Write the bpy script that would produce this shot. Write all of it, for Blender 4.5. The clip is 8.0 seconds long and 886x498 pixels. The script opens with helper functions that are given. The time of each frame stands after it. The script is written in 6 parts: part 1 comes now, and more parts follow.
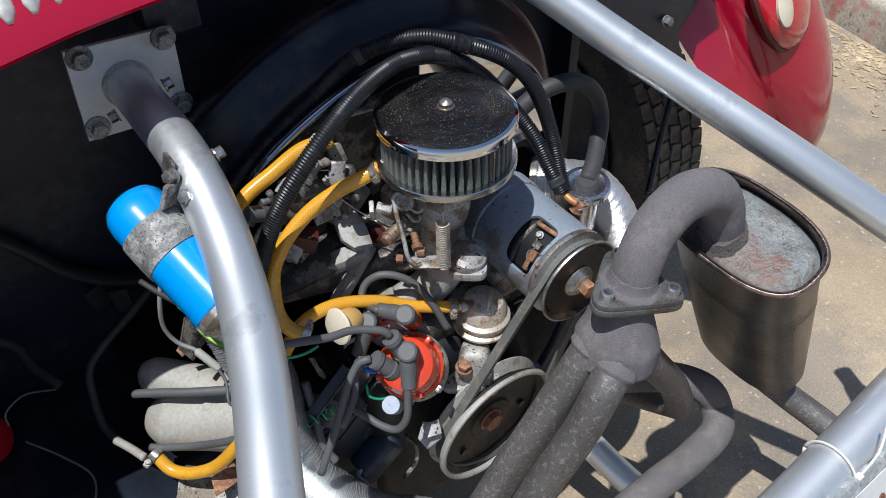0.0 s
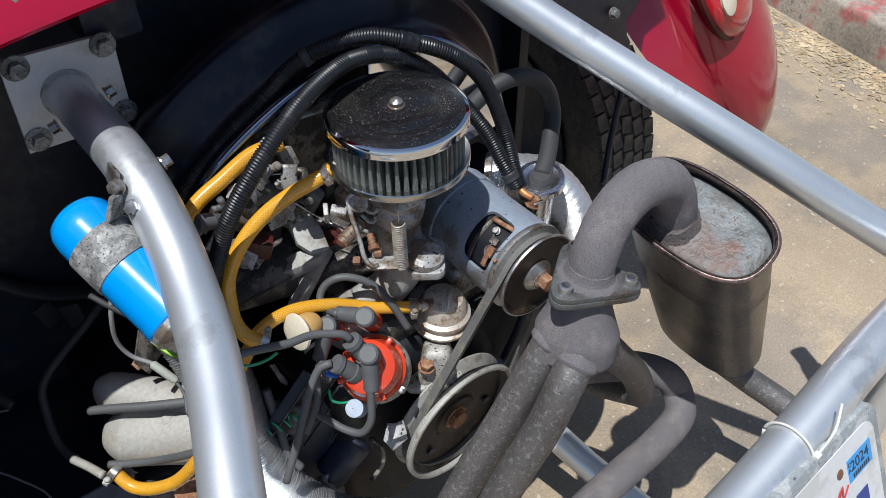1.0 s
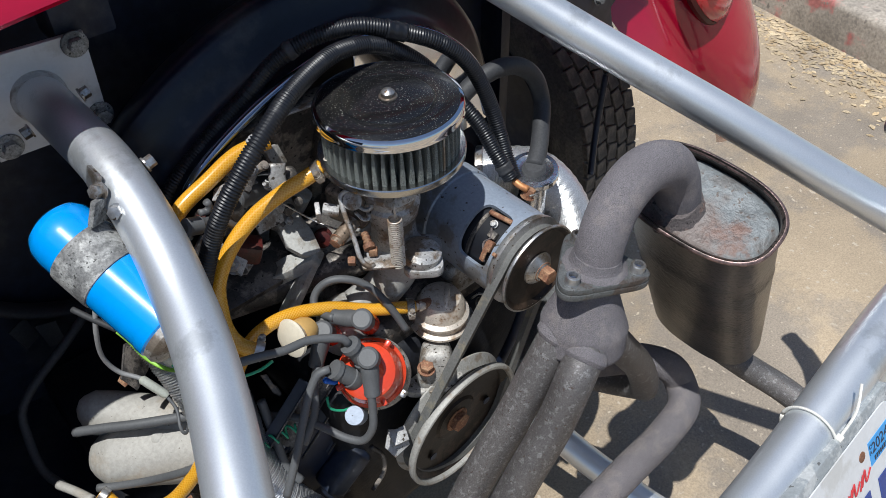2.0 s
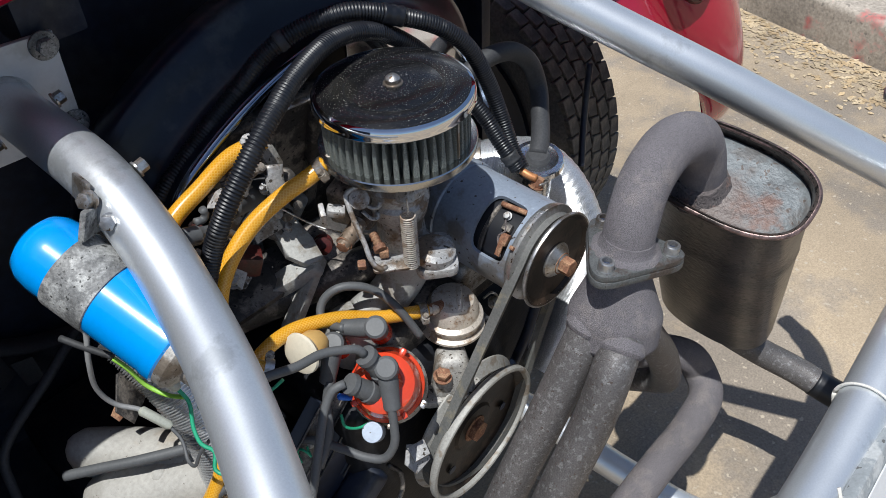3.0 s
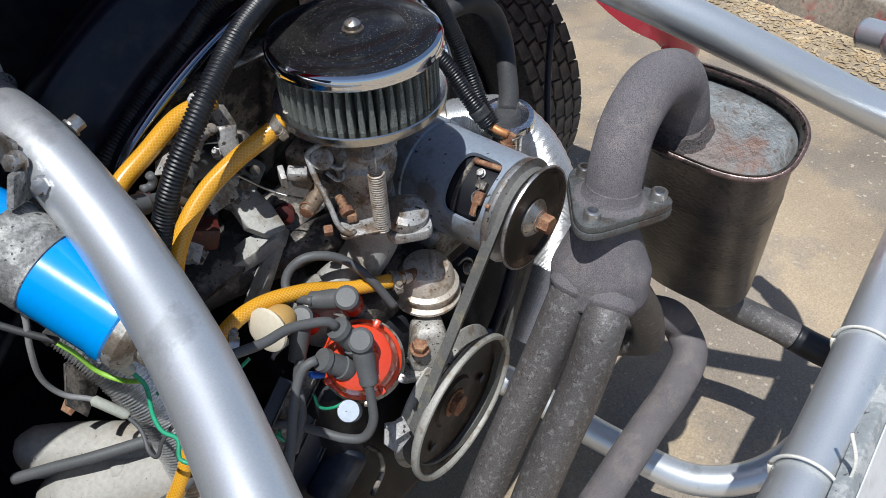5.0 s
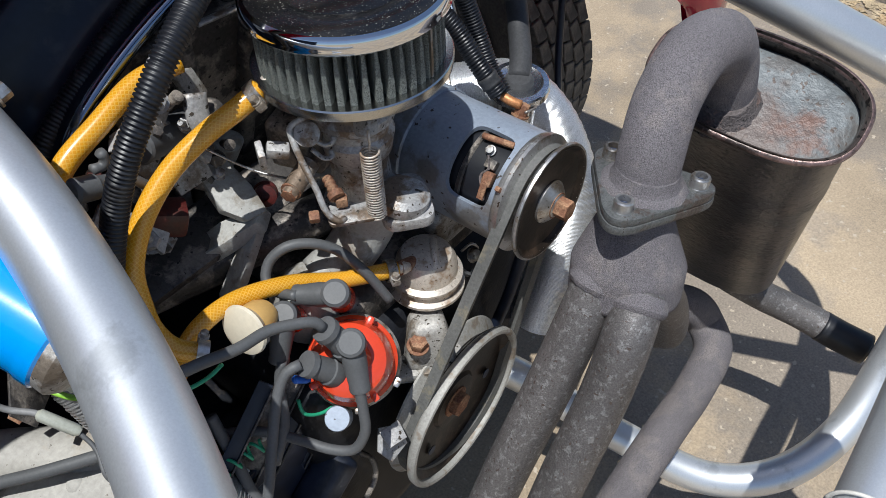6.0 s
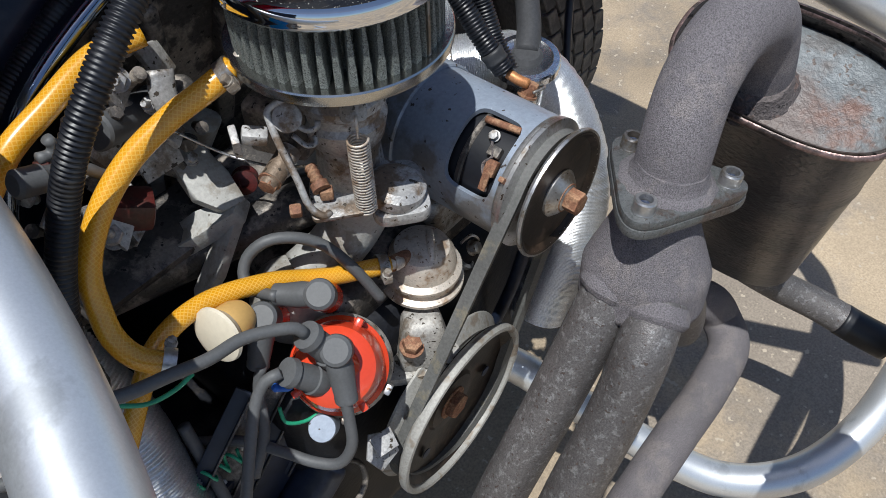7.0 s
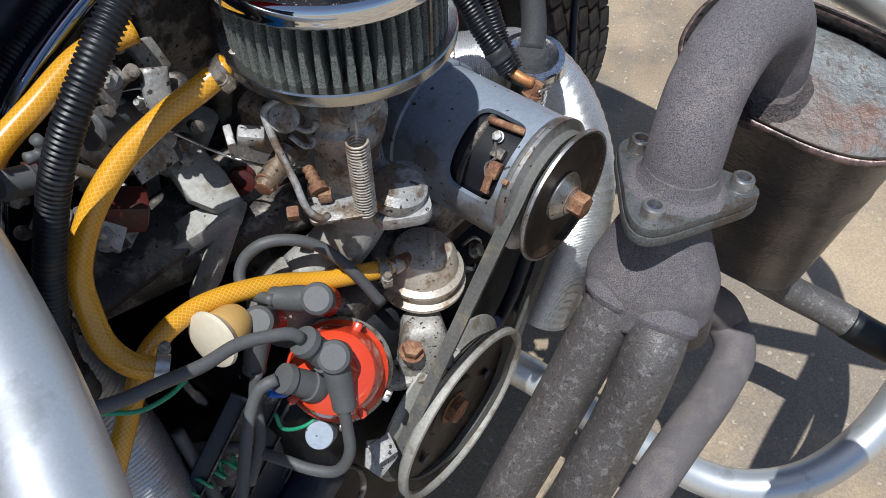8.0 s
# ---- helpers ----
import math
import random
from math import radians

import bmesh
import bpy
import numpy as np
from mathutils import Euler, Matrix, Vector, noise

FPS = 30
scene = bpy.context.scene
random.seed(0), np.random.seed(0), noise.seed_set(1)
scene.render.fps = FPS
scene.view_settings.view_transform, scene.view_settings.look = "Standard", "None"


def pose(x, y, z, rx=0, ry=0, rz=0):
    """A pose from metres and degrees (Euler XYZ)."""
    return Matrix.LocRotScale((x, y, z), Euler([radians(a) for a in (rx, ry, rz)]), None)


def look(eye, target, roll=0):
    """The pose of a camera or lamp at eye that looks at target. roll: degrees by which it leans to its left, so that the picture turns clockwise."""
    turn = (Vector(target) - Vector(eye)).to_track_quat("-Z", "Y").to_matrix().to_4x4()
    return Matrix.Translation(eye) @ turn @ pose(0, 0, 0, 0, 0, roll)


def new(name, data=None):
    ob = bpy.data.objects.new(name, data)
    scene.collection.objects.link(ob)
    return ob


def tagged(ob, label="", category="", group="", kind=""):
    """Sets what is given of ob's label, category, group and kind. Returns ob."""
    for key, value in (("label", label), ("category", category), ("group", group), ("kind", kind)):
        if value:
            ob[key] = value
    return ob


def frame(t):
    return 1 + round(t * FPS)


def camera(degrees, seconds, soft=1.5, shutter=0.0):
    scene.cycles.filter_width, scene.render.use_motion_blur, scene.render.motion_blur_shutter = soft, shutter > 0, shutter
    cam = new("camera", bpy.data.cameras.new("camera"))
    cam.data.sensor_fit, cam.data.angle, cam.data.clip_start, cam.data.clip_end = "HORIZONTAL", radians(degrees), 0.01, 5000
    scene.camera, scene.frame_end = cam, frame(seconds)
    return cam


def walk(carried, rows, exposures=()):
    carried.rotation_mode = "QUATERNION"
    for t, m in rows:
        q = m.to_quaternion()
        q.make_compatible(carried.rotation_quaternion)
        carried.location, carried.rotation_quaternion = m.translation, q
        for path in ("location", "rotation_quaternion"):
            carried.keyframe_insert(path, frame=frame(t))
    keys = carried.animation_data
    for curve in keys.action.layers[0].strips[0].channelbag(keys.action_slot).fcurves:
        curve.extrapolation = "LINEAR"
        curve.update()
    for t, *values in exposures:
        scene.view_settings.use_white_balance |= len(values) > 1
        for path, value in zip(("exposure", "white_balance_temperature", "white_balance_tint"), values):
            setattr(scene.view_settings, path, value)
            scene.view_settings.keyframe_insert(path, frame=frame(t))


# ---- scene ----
cam = camera(58.8, 8.0, soft=0.55)
PATH = [
    (0, (-0.3735, -0.4208, 1.2548), (0.0357, 0.1783, 0.5665), -1.20),
    (0.5, (-0.3730, -0.4165, 1.2527), (0.0617, 0.1633, 0.5635), -1.07),
    (1, (-0.3675, -0.4196, 1.2529), (0.0796, 0.1479, 0.5615), -0.95),
    (2.5, (-0.3856, -0.3635, 1.2017), (0.1127, 0.1724, 0.5201), -2.18),
    (3, (-0.3967, -0.3354, 1.1796), (0.1260, 0.1860, 0.5052), -2.83),
    (3.5, (-0.4194, -0.3258, 1.1661), (0.1241, 0.1810, 0.4969), -3.00),
    (4, (-0.4247, -0.3278, 1.1567), (0.1298, 0.1679, 0.4882), -3.21),
    (4.5, (-0.4148, -0.3227, 1.1448), (0.1423, 0.1616, 0.4702), -2.82),
    (5, (-0.3923, -0.3116, 1.1307), (0.1568, 0.1637, 0.4432), -2.96),
    (6.5, (-0.3101, -0.2323, 1.0671), (0.2019, 0.2041, 0.3273), -1.66),
    (7, (-0.2910, -0.2220, 1.0574), (0.2081, 0.2085, 0.3053), -1.52),
    (7.5, (-0.2846, -0.2150, 1.0516), (0.2090, 0.2141, 0.2951), -1.41),
    (8, (-0.2803, -0.2138, 1.0506), (0.2135, 0.2161, 0.2947), -1.32),
]
walk(cam, [(t, look(e, g, r)) for t, e, g, r in PATH])

# ---- light ----
SUN_DIR = Vector((0.30, 0.105, -1.0)).normalized()
world = bpy.data.worlds.new("sky")
scene.world = world
world.use_nodes = True
wn = world.node_tree
sky = wn.nodes.new("ShaderNodeTexSky")
sky.sky_type, sky.sun_disc = "NISHITA", False
sky.sun_elevation = math.asin(-SUN_DIR.z)
sky.sun_rotation = math.atan2(-SUN_DIR.x, -SUN_DIR.y)
sky.ozone_density = 3.0
wn.links.new(sky.outputs[0], wn.nodes["Background"].inputs[0])
wn.nodes["Background"].inputs[1].default_value = 0.088
sun = new("sun", bpy.data.lights.new("sun", "SUN"))
sun.data.energy, sun.data.angle, sun.data.color = 4.3, radians(0.5), (0.975, 0.99, 0.98)
sun.matrix_world = look((0, 0, 5), Vector((0, 0, 5)) + SUN_DIR)
scene.view_settings.exposure = 0.22


# ---- materials ----
def mat(name, base, rough=0.5, metal=0.0, fine=0.12, coarse=0.15, scale=60.0, bump=0.15, second=None, amount=0.0,
        patch=18.0, pits=0.0, pit_scale=300.0, pit_colour=(0.01, 0.009, 0.008), coat=0.0, rough_var=0.15, spec=0.5, stretch=(1, 1, 1), uv=False, grain=8.0, dist=0.001):
    """A surface with fine and coarse variation of tone, patches of a second colour, and fine relief."""
    m = bpy.data.materials.new(name)
    m.use_nodes = True
    nt = m.node_tree
    n, link = nt.nodes, nt.links
    b = n["Principled BSDF"]
    tc = n.new("ShaderNodeTexCoord")
    mp = n.new("ShaderNodeMapping")
    mp.inputs["Scale"].default_value = stretch
    link.new(tc.outputs["UV" if uv else "Object"], mp.inputs[0])

    def noise_at(s, detail=4.0, r=0.6):
        t = n.new("ShaderNodeTexNoise")
        t.inputs["Scale"].default_value, t.inputs["Detail"].default_value, t.inputs["Roughness"].default_value = s, detail, r
        link.new(mp.outputs[0], t.inputs["Vector"])
        return t.outputs["Fac"]

    def ramp(src, lo, hi, a, c):
        r = n.new("ShaderNodeMapRange")
        r.inputs[1].default_value, r.inputs[2].default_value, r.inputs[3].default_value, r.inputs[4].default_value = lo, hi, a, c
        link.new(src, r.inputs[0])
        return r.outputs[0]

    big, small = noise_at(scale * 0.25), noise_at(scale * grain, 3.0)
    col = n.new("ShaderNodeRGB")
    col.outputs[0].default_value = (*base, 1)
    out = col.outputs[0]
    if second:
        mask = ramp(noise_at(patch, 6.0, 0.65), 0.62 - amount * 0.4, 0.70 - amount * 0.4, 0.0, 1.0)
        mix = n.new("ShaderNodeMix")
        mix.data_type = "RGBA"
        link.new(mask, mix.inputs[0])
        link.new(out, mix.inputs[6])
        mix.inputs[7].default_value = (*second, 1)
        out = mix.outputs[2]
    for src, k in ((big, coarse), (small, fine)):
        hsv = n.new("ShaderNodeHueSaturation")
        link.new(ramp(src, 0.3, 0.7, 1 - k, 1 + k), hsv.inputs["Value"])
        link.new(out, hsv.inputs["Color"])
        out = hsv.outputs[0]
    if pits:
        mask = ramp(noise_at(pit_scale, 2.0, 0.5), 0.72 - pits * 0.3, 0.76 - pits * 0.3, 0.0, 1.0)
        mix = n.new("ShaderNodeMix")
        mix.data_type = "RGBA"
        link.new(mask, mix.inputs[0])
        link.new(out, mix.inputs[6])
        mix.inputs[7].default_value = (*pit_colour, 1)
        out = mix.outputs[2]
    link.new(out, b.inputs["Base Color"])
    b.inputs["Metallic"].default_value = metal
    link.new(ramp(big, 0.3, 0.7, max(0.02, rough - rough_var * rough), min(1, rough + rough_var * rough)), b.inputs["Roughness"])
    b.inputs["Coat Weight"].default_value = coat
    b.inputs["Coat Roughness"].default_value = 0.05
    b.inputs["Specular IOR Level"].default_value = spec
    if bump:
        bp = n.new("ShaderNodeBump")
        bp.inputs["Strength"].default_value, bp.inputs["Distance"].default_value = bump, dist
        link.new(small, bp.inputs["Height"])
        link.new(bp.outputs[0], b.inputs["Normal"])
    return m


M_CONCRETE = mat("old_concrete", (0.330, 0.258, 0.178), 0.9, scale=7, patch=2.2, second=(0.238, 0.198, 0.156), amount=0.36, coarse=0.28, fine=0.22, pits=0.2, pit_scale=70, pit_colour=(0.43, 0.36, 0.275), bump=0.5, grain=40, dist=0.003)
M_KERB = mat("kerb_concrete", (0.37, 0.32, 0.265), 0.9, scale=14, patch=7, second=(0.36, 0.13, 0.115), amount=0.2, bump=0.6, fine=0.3, coarse=0.35, pits=0.25, pit_scale=45, pit_colour=(0.22, 0.19, 0.16))
M_LEAF = mat("dry_leaf", (0.42, 0.33, 0.215), 0.9, scale=30, fine=0.3, coarse=0.4, second=(0.36, 0.26, 0.15), amount=0.35)
M_SILVER = mat("silver_paint", (0.67, 0.695, 0.72), 0.38, metal=0.74, fine=0.05, coarse=0.05, scale=18, bump=0.03, second=(0.52, 0.54, 0.555), amount=0.1, coat=0.1, grain=40)
M_WHITEPLATE = mat("dusty_aluminium", (0.62, 0.62, 0.60), 0.6, metal=0.3, scale=40, patch=40, second=(0.35, 0.33, 0.30), amount=0.15)
M_BLACK = mat("black_bay_paint", (0.0105, 0.0170, 0.036), 0.5, scale=9, coarse=0.6, fine=0.35, bump=0.2, second=(0.026, 0.029, 0.036), amount=0.28, patch=9)
M_RUBBER = mat("black_rubber", (0.032, 0.033, 0.036), 0.6, scale=50, fine=0.25, coarse=0.25, bump=0.1)
M_CONDUIT = mat("black_conduit_plastic", (0.0065, 0.0075, 0.011), 0.42, scale=50, fine=0.2, bump=0.02, second=(0.02, 0.02, 0.022), amount=0.08, patch=30)
M_TYRE = mat("tyre_rubber", (0.085, 0.082, 0.078), 0.85, scale=25, fine=0.3, coarse=0.3, second=(0.13, 0.12, 0.105), amount=0.3)
M_LEAD = mat("grey_rubber_lead", (0.085, 0.088, 0.092), 0.55, scale=60, fine=0.1, bump=0.05)
M_CHROME = mat("chrome", (0.75, 0.76, 0.78), 0.06, metal=1.0, fine=0.02, coarse=0.05, scale=20, bump=0.0)
# near-black base stands in for the dark bay mirrored in the chrome
M_CHROME_DARKBAY = mat("chrome_mirroring_dark_bay", (0.005, 0.008, 0.017), 0.30, metal=0.1, spec=0.3, fine=0.2, coarse=0.4, scale=15, bump=0.03, coat=0.12, second=(0.025, 0.026, 0.03), amount=0.25, patch=8)
M_RED = mat("red_car_paint", (0.36, 0.003, 0.026), 0.14, scale=20, fine=0.03, coarse=0.05, bump=0.0, coat=0.6)
M_LENS = mat("red_lamp_lens", (0.50, 0.01, 0.02), 0.15, scale=30, fine=0.05, coarse=0.1, bump=0.0, coat=1.0)
M_LENSCLEAR = mat("clear_lamp_lens", (0.62, 0.55, 0.42), 0.25, scale=60, fine=0.1, bump=0.2, coat=0.6)
M_BLUE = mat("blue_enamel", (0.0, 0.275, 0.76), 0.22, scale=30, fine=0.03, coarse=0.05, bump=0.03, coat=0.8)
M_CLAMP = mat("grimy_steel_band", (0.17, 0.17, 0.168), 0.62, metal=0.3, scale=60, patch=42, second=(0.34, 0.34, 0.33), amount=0.36, fine=0.35, pits=0.3, pit_scale=300, pit_colour=(0.06, 0.06, 0.058), bump=0.4)
M_CAST = mat("weathered_cast_aluminium", (0.385, 0.37, 0.345), 0.6, metal=0.3, scale=50, patch=30, second=(0.20, 0.165, 0.13), amount=0.32, pits=0.28, pit_scale=260, pit_colour=(0.05, 0.04, 0.03), fine=0.25, coarse=0.3, bump=0.5)
M_ALLOY = mat("dusty_bare_alloy", (0.36, 0.355, 0.335), 0.62, metal=0.15, scale=40, patch=22, second=(0.25, 0.225, 0.19), amount=0.22, pits=0.10, pit_scale=300, pit_colour=(0.10, 0.085, 0.07), fine=0.12, coarse=0.2, bump=0.35)
M_DARKCAST = mat("oily_dark_casting", (0.055, 0.050, 0.047), 0.5, metal=0.2, scale=45, patch=28, second=(0.24, 0.21, 0.18), amount=0.3, pits=0.2, pit_scale=200, fine=0.3, coarse=0.4, bump=0.5)
M_GENBODY = mat("grey_blue_painted_steel", (0.27, 0.315, 0.385), 0.42, metal=0.25, scale=40, patch=14, second=(0.19, 0.19, 0.19), amount=0.3, pits=0.16, pit_scale=170, pit_colour=(0.05, 0.04, 0.035), fine=0.1, coarse=0.12, bump=0.1)
M_STEEL = mat("worn_bright_steel", (0.46, 0.455, 0.45), 0.35, metal=0.85, scale=50, patch=40, second=(0.29, 0.245, 0.20), amount=0.3, pits=0.2, pit_scale=260, pit_colour=(0.10, 0.07, 0.05), fine=0.15, coarse=0.2)
M_BRUSHED = mat("brushed_aluminium", (0.80, 0.81, 0.83), 0.22, metal=1.0, scale=30, fine=0.18, coarse=0.1, bump=0.3, stretch=(1, 1, 1))
M_PULLEYRIM = mat("grey_pulley_paint", (0.33, 0.322, 0.30), 0.6, metal=0.2, scale=60, patch=60, second=(0.22, 0.185, 0.15), amount=0.22, bump=0.1, fine=0.18)
M_PULLEYIN = mat("dark_oily_pulley_face", (0.020, 0.015, 0.012), 0.38, metal=0.1, scale=30, patch=35, second=(0.05, 0.034, 0.025), amount=0.3, fine=0.2, spec=0.3)
M_RUST = mat("rusty_steel", (0.23, 0.105, 0.06), 0.8, metal=0.1, scale=70, fine=0.35, coarse=0.35, second=(0.34, 0.19, 0.11), amount=0.35, patch=90, bump=0.6)
M_BELT = mat("worn_belt_rubber", (0.105, 0.105, 0.10), 0.75, scale=50, fine=0.2, coarse=0.25, bump=0.1, second=(0.16, 0.145, 0.11), amount=0.15, patch=40)
M_EXHAUST = mat("heat_scaled_exhaust_paint", (0.160, 0.147, 0.156), 0.8, metal=0.1, scale=60, fine=0.5, coarse=0.15, grain=20, second=(0.20, 0.18, 0.18), amount=0.24, patch=40, pits=0.28, pit_scale=900, pit_colour=(0.085, 0.077, 0.082), bump=1.0, dist=0.0012)
M_EXHAUST_PALE = mat("flaked_exhaust_pipe", (0.125, 0.116, 0.114), 0.5, metal=0.4, scale=34, fine=0.3, coarse=0.3, grain=22, second=(0.215, 0.21, 0.207), amount=0.20, patch=190, pits=0.24, pit_scale=300, pit_colour=(0.085, 0.064, 0.056), bump=0.6, dist=0.001)
M_MUFFLER = mat("scorched_muffler_steel", (0.094, 0.076, 0.067), 0.33, metal=0.6, scale=34, patch=14, second=(0.045, 0.039, 0.037), amount=0.45, fine=0.2, coarse=0.35, pits=0.46, pit_scale=230, pit_colour=(0.016, 0.013, 0.012), bump=0.55, grain=5, dist=0.0018)
M_ROLLED = mat("heat_browned_rim", (0.20, 0.135, 0.125), 0.36, metal=0.6, scale=60, fine=0.3, coarse=0.4, second=(0.07, 0.055, 0.05), amount=0.35, patch=50, bump=0.4)
M_MUFTOP = mat("blistered_silver_paint", (0.165, 0.180, 0.187), 0.55, metal=0.12, scale=40, patch=30, second=(0.125, 0.122, 0.12), amount=0.3, fine=0.18, coarse=0.22, pits=0.28, pit_scale=200, pit_colour=(0.09, 0.07, 0.06), bump=0.7, grain=5, dist=0.0022)
M_BURNT = mat("burnt_rusty_scale", (0.115, 0.098, 0.096), 0.9, scale=60, patch=60, second=(0.15, 0.095, 0.078), amount=0.22, fine=0.4, coarse=0.3, pits=0.3, pit_scale=300, bump=1.0, grain=8, dist=0.002)
# the blue is sky reflection painted into a chrome lip
M_LIP_SKYBLUE = mat("chrome_lip_sky_tint", (0.20, 0.25, 0.34), 0.16, metal=1.0, fine=0.05, coarse=0.1, scale=30, bump=0.02)
M_SATIN = mat("satin_chrome", (0.52, 0.52, 0.50), 0.22, metal=1.0, fine=0.06, coarse=0.08, scale=40, bump=0.05)
M_ORANGE = mat("orange_distributor_plastic", (0.62, 0.055, 0.02), 0.25, scale=40, fine=0.04, coarse=0.08, bump=0.02, coat=0.5)
M_PUMP = mat("zinc_plated_steel", (0.58, 0.52, 0.45), 0.42, metal=0.45, scale=60, patch=60, second=(0.34, 0.25, 0.18), amount=0.2, pits=0.22, pit_scale=380, pit_colour=(0.16, 0.105, 0.07), fine=0.15, coarse=0.15)
M_CARB = mat("stained_carburettor_alloy", (0.37, 0.365, 0.36), 0.5, metal=0.35, scale=50, patch=26, second=(0.17, 0.125, 0.09), amount=0.3, pits=0.24, pit_scale=240, pit_colour=(0.05, 0.04, 0.03), fine=0.25, coarse=0.3, bump=0.4)
M_PLEAT = mat("grey_filter_gauze", (0.155, 0.170, 0.158), 0.75, scale=200, fine=0.6, coarse=0.15, bump=0.9, grain=5, pits=0.40, pit_scale=1500, pit_colour=(0.02, 0.021, 0.02))
M_LID = mat("black_crackle_lid", (0.008, 0.008, 0.009), 0.2, scale=60, patch=16, second=(0.018, 0.017, 0.016), amount=0.3, pits=0.16, pit_scale=900, pit_colour=(0.38, 0.36, 0.32), fine=0.2, bump=0.04, coat=0.1)
M_WHITEPLASTIC = mat("yellowed_white_plastic", (0.66, 0.60, 0.48), 0.4, scale=30, fine=0.05, coarse=0.1, bump=0.02)
M_SLEEVE = mat("clear_plastic_sleeve", (0.36, 0.37, 0.32), 0.3, scale=60, fine=0.1, coarse=0.1, bump=0.05, coat=0.4)
M_AMBER = mat("amber_plastic", (0.45, 0.28, 0.10), 0.35, scale=40, fine=0.05, coarse=0.1, bump=0.02)
M_GREENWIRE = mat("green_wire", (0.02, 0.32, 0.17), 0.45, scale=60, bump=0.0)
M_LIMEWIRE = mat("lime_wire", (0.24, 0.48, 0.06), 0.45, scale=60, bump=0.0)
M_GREYWIRE = mat("grey_wire", (0.20, 0.20, 0.20), 0.5, scale=60, bump=0.0)
M_BLUEPLASTIC = mat("blue_plastic", (0.01, 0.12, 0.55), 0.4, scale=60, bump=0.0)
M_REDPLASTIC = mat("dark_red_plastic", (0.075, 0.010, 0.008), 0.5, scale=60, fine=0.3, bump=0.05, second=(0.05, 0.02, 0.016), amount=0.3)
M_FOIL = mat("corrugated_foil", (0.76, 0.77, 0.78), 0.34, metal=0.85, scale=30, fine=0.2, coarse=0.12, bump=0.25, grain=20)
M_DUCT = mat("grey_moulded_duct", (0.325, 0.312, 0.285), 0.6, scale=30, patch=12, second=(0.31, 0.275, 0.23), amount=0.25, pits=0.08, pit_scale=300, pit_colour=(0.17, 0.15, 0.13), fine=0.12, coarse=0.15, bump=0.3)
M_COPPER = mat("copper_terminal", (0.50, 0.22, 0.09), 0.5, metal=0.5, scale=80, fine=0.25)
M_TIE = mat("white_nylon", (0.72, 0.70, 0.64), 0.4, scale=60, bump=0.0)
M_PLATE = mat("white_plate_enamel", (0.62, 0.63, 0.64), 0.4, scale=20, fine=0.04, coarse=0.08, bump=0.02, second=(0.52, 0.52, 0.51), amount=0.2)
M_PLATEFRAME = mat("grey_plastic_frame", (0.26, 0.28, 0.29), 0.5, scale=40, patch=40, second=(0.38, 0.39, 0.39), amount=0.3, pits=0.15, pit_scale=200, pit_colour=(0.10, 0.10, 0.10))
M_STICKER = mat("blue_sticker", (0.05, 0.33, 0.72), 0.4, scale=30, fine=0.03, bump=0.0)
# sticker ink, and the painted shade of pulley holes and bolt sockets
M_INK_SHADE = mat("ink_and_hole_shade", (0.02, 0.03, 0.06), 0.5, scale=30, bump=0.0)
M_REDINK = mat("red_ink", (0.6, 0.04, 0.05), 0.5, scale=30, bump=0.0)
M_BLUEINK = mat("navy_ink", (0.03, 0.06, 0.25), 0.5, scale=30, bump=0.0)


M_FLANGE = mat("sooty_flange_steel", (0.115, 0.12, 0.12), 0.5, metal=0.35, scale=50, patch=45, second=(0.085, 0.066, 0.056), amount=0.25, fine=0.35, coarse=0.25, pits=0.22, pit_scale=500, pit_colour=(0.05, 0.042, 0.04), bump=0.8, grain=10)
# dark casting whose near-black base carries the shade low in the bay
M_SHADECAST = mat("shade_black_casting", (0.007, 0.008, 0.0115), 0.55, spec=0.28, scale=30, patch=40, second=(0.02, 0.018, 0.018), amount=0.2, fine=0.3, coarse=0.5, bump=0.4)


def stain(m, centre, near, far, colour):
    """A ragged stain that spreads from one spot of the surface."""
    nt = m.node_tree
    n, link = nt.nodes, nt.links
    b = n["Principled BSDF"]
    tc, d, t = n.new("ShaderNodeTexCoord"), n.new("ShaderNodeVectorMath"), n.new("ShaderNodeTexNoise")
    d.operation = "DISTANCE"
    d.inputs[1].default_value = centre
    t.inputs["Scale"].default_value, t.inputs["Detail"].default_value, t.inputs["Roughness"].default_value = 55.0, 5.0, 0.7
    link.new(tc.outputs["Object"], d.inputs[0])
    link.new(tc.outputs["Object"], t.inputs["Vector"])
    k, add, r, mix = n.new("ShaderNodeMath"), n.new("ShaderNodeMath"), n.new("ShaderNodeMapRange"), n.new("ShaderNodeMix")
    k.operation = "MULTIPLY_ADD"
    k.inputs[1].default_value, k.inputs[2].default_value = 0.09, -0.045
    link.new(t.outputs["Fac"], k.inputs[0])
    add.operation = "ADD"
    link.new(d.outputs["Value"], add.inputs[0])
    link.new(k.outputs[0], add.inputs[1])
    for i, v in enumerate((near, far, 0.85, 0.0)):
        r.inputs[i + 1].default_value = v
    link.new(add.outputs[0], r.inputs[0])
    mix.data_type = "RGBA"
    old = b.inputs["Base Color"].links[0].from_socket
    link.new(r.outputs[0], mix.inputs[0])
    link.new(old, mix.inputs[6])
    mix.inputs[7].default_value = (*colour, 1)
    link.new(mix.outputs[2], b.inputs["Base Color"])


stain(M_MUFTOP, (0.158, -0.136, 0.722), 0.022, 0.050, (0.128, 0.096, 0.084))
stain(M_MUFTOP, (0.178, -0.160, 0.722), 0.002, 0.020, (0.15, 0.080, 0.060))


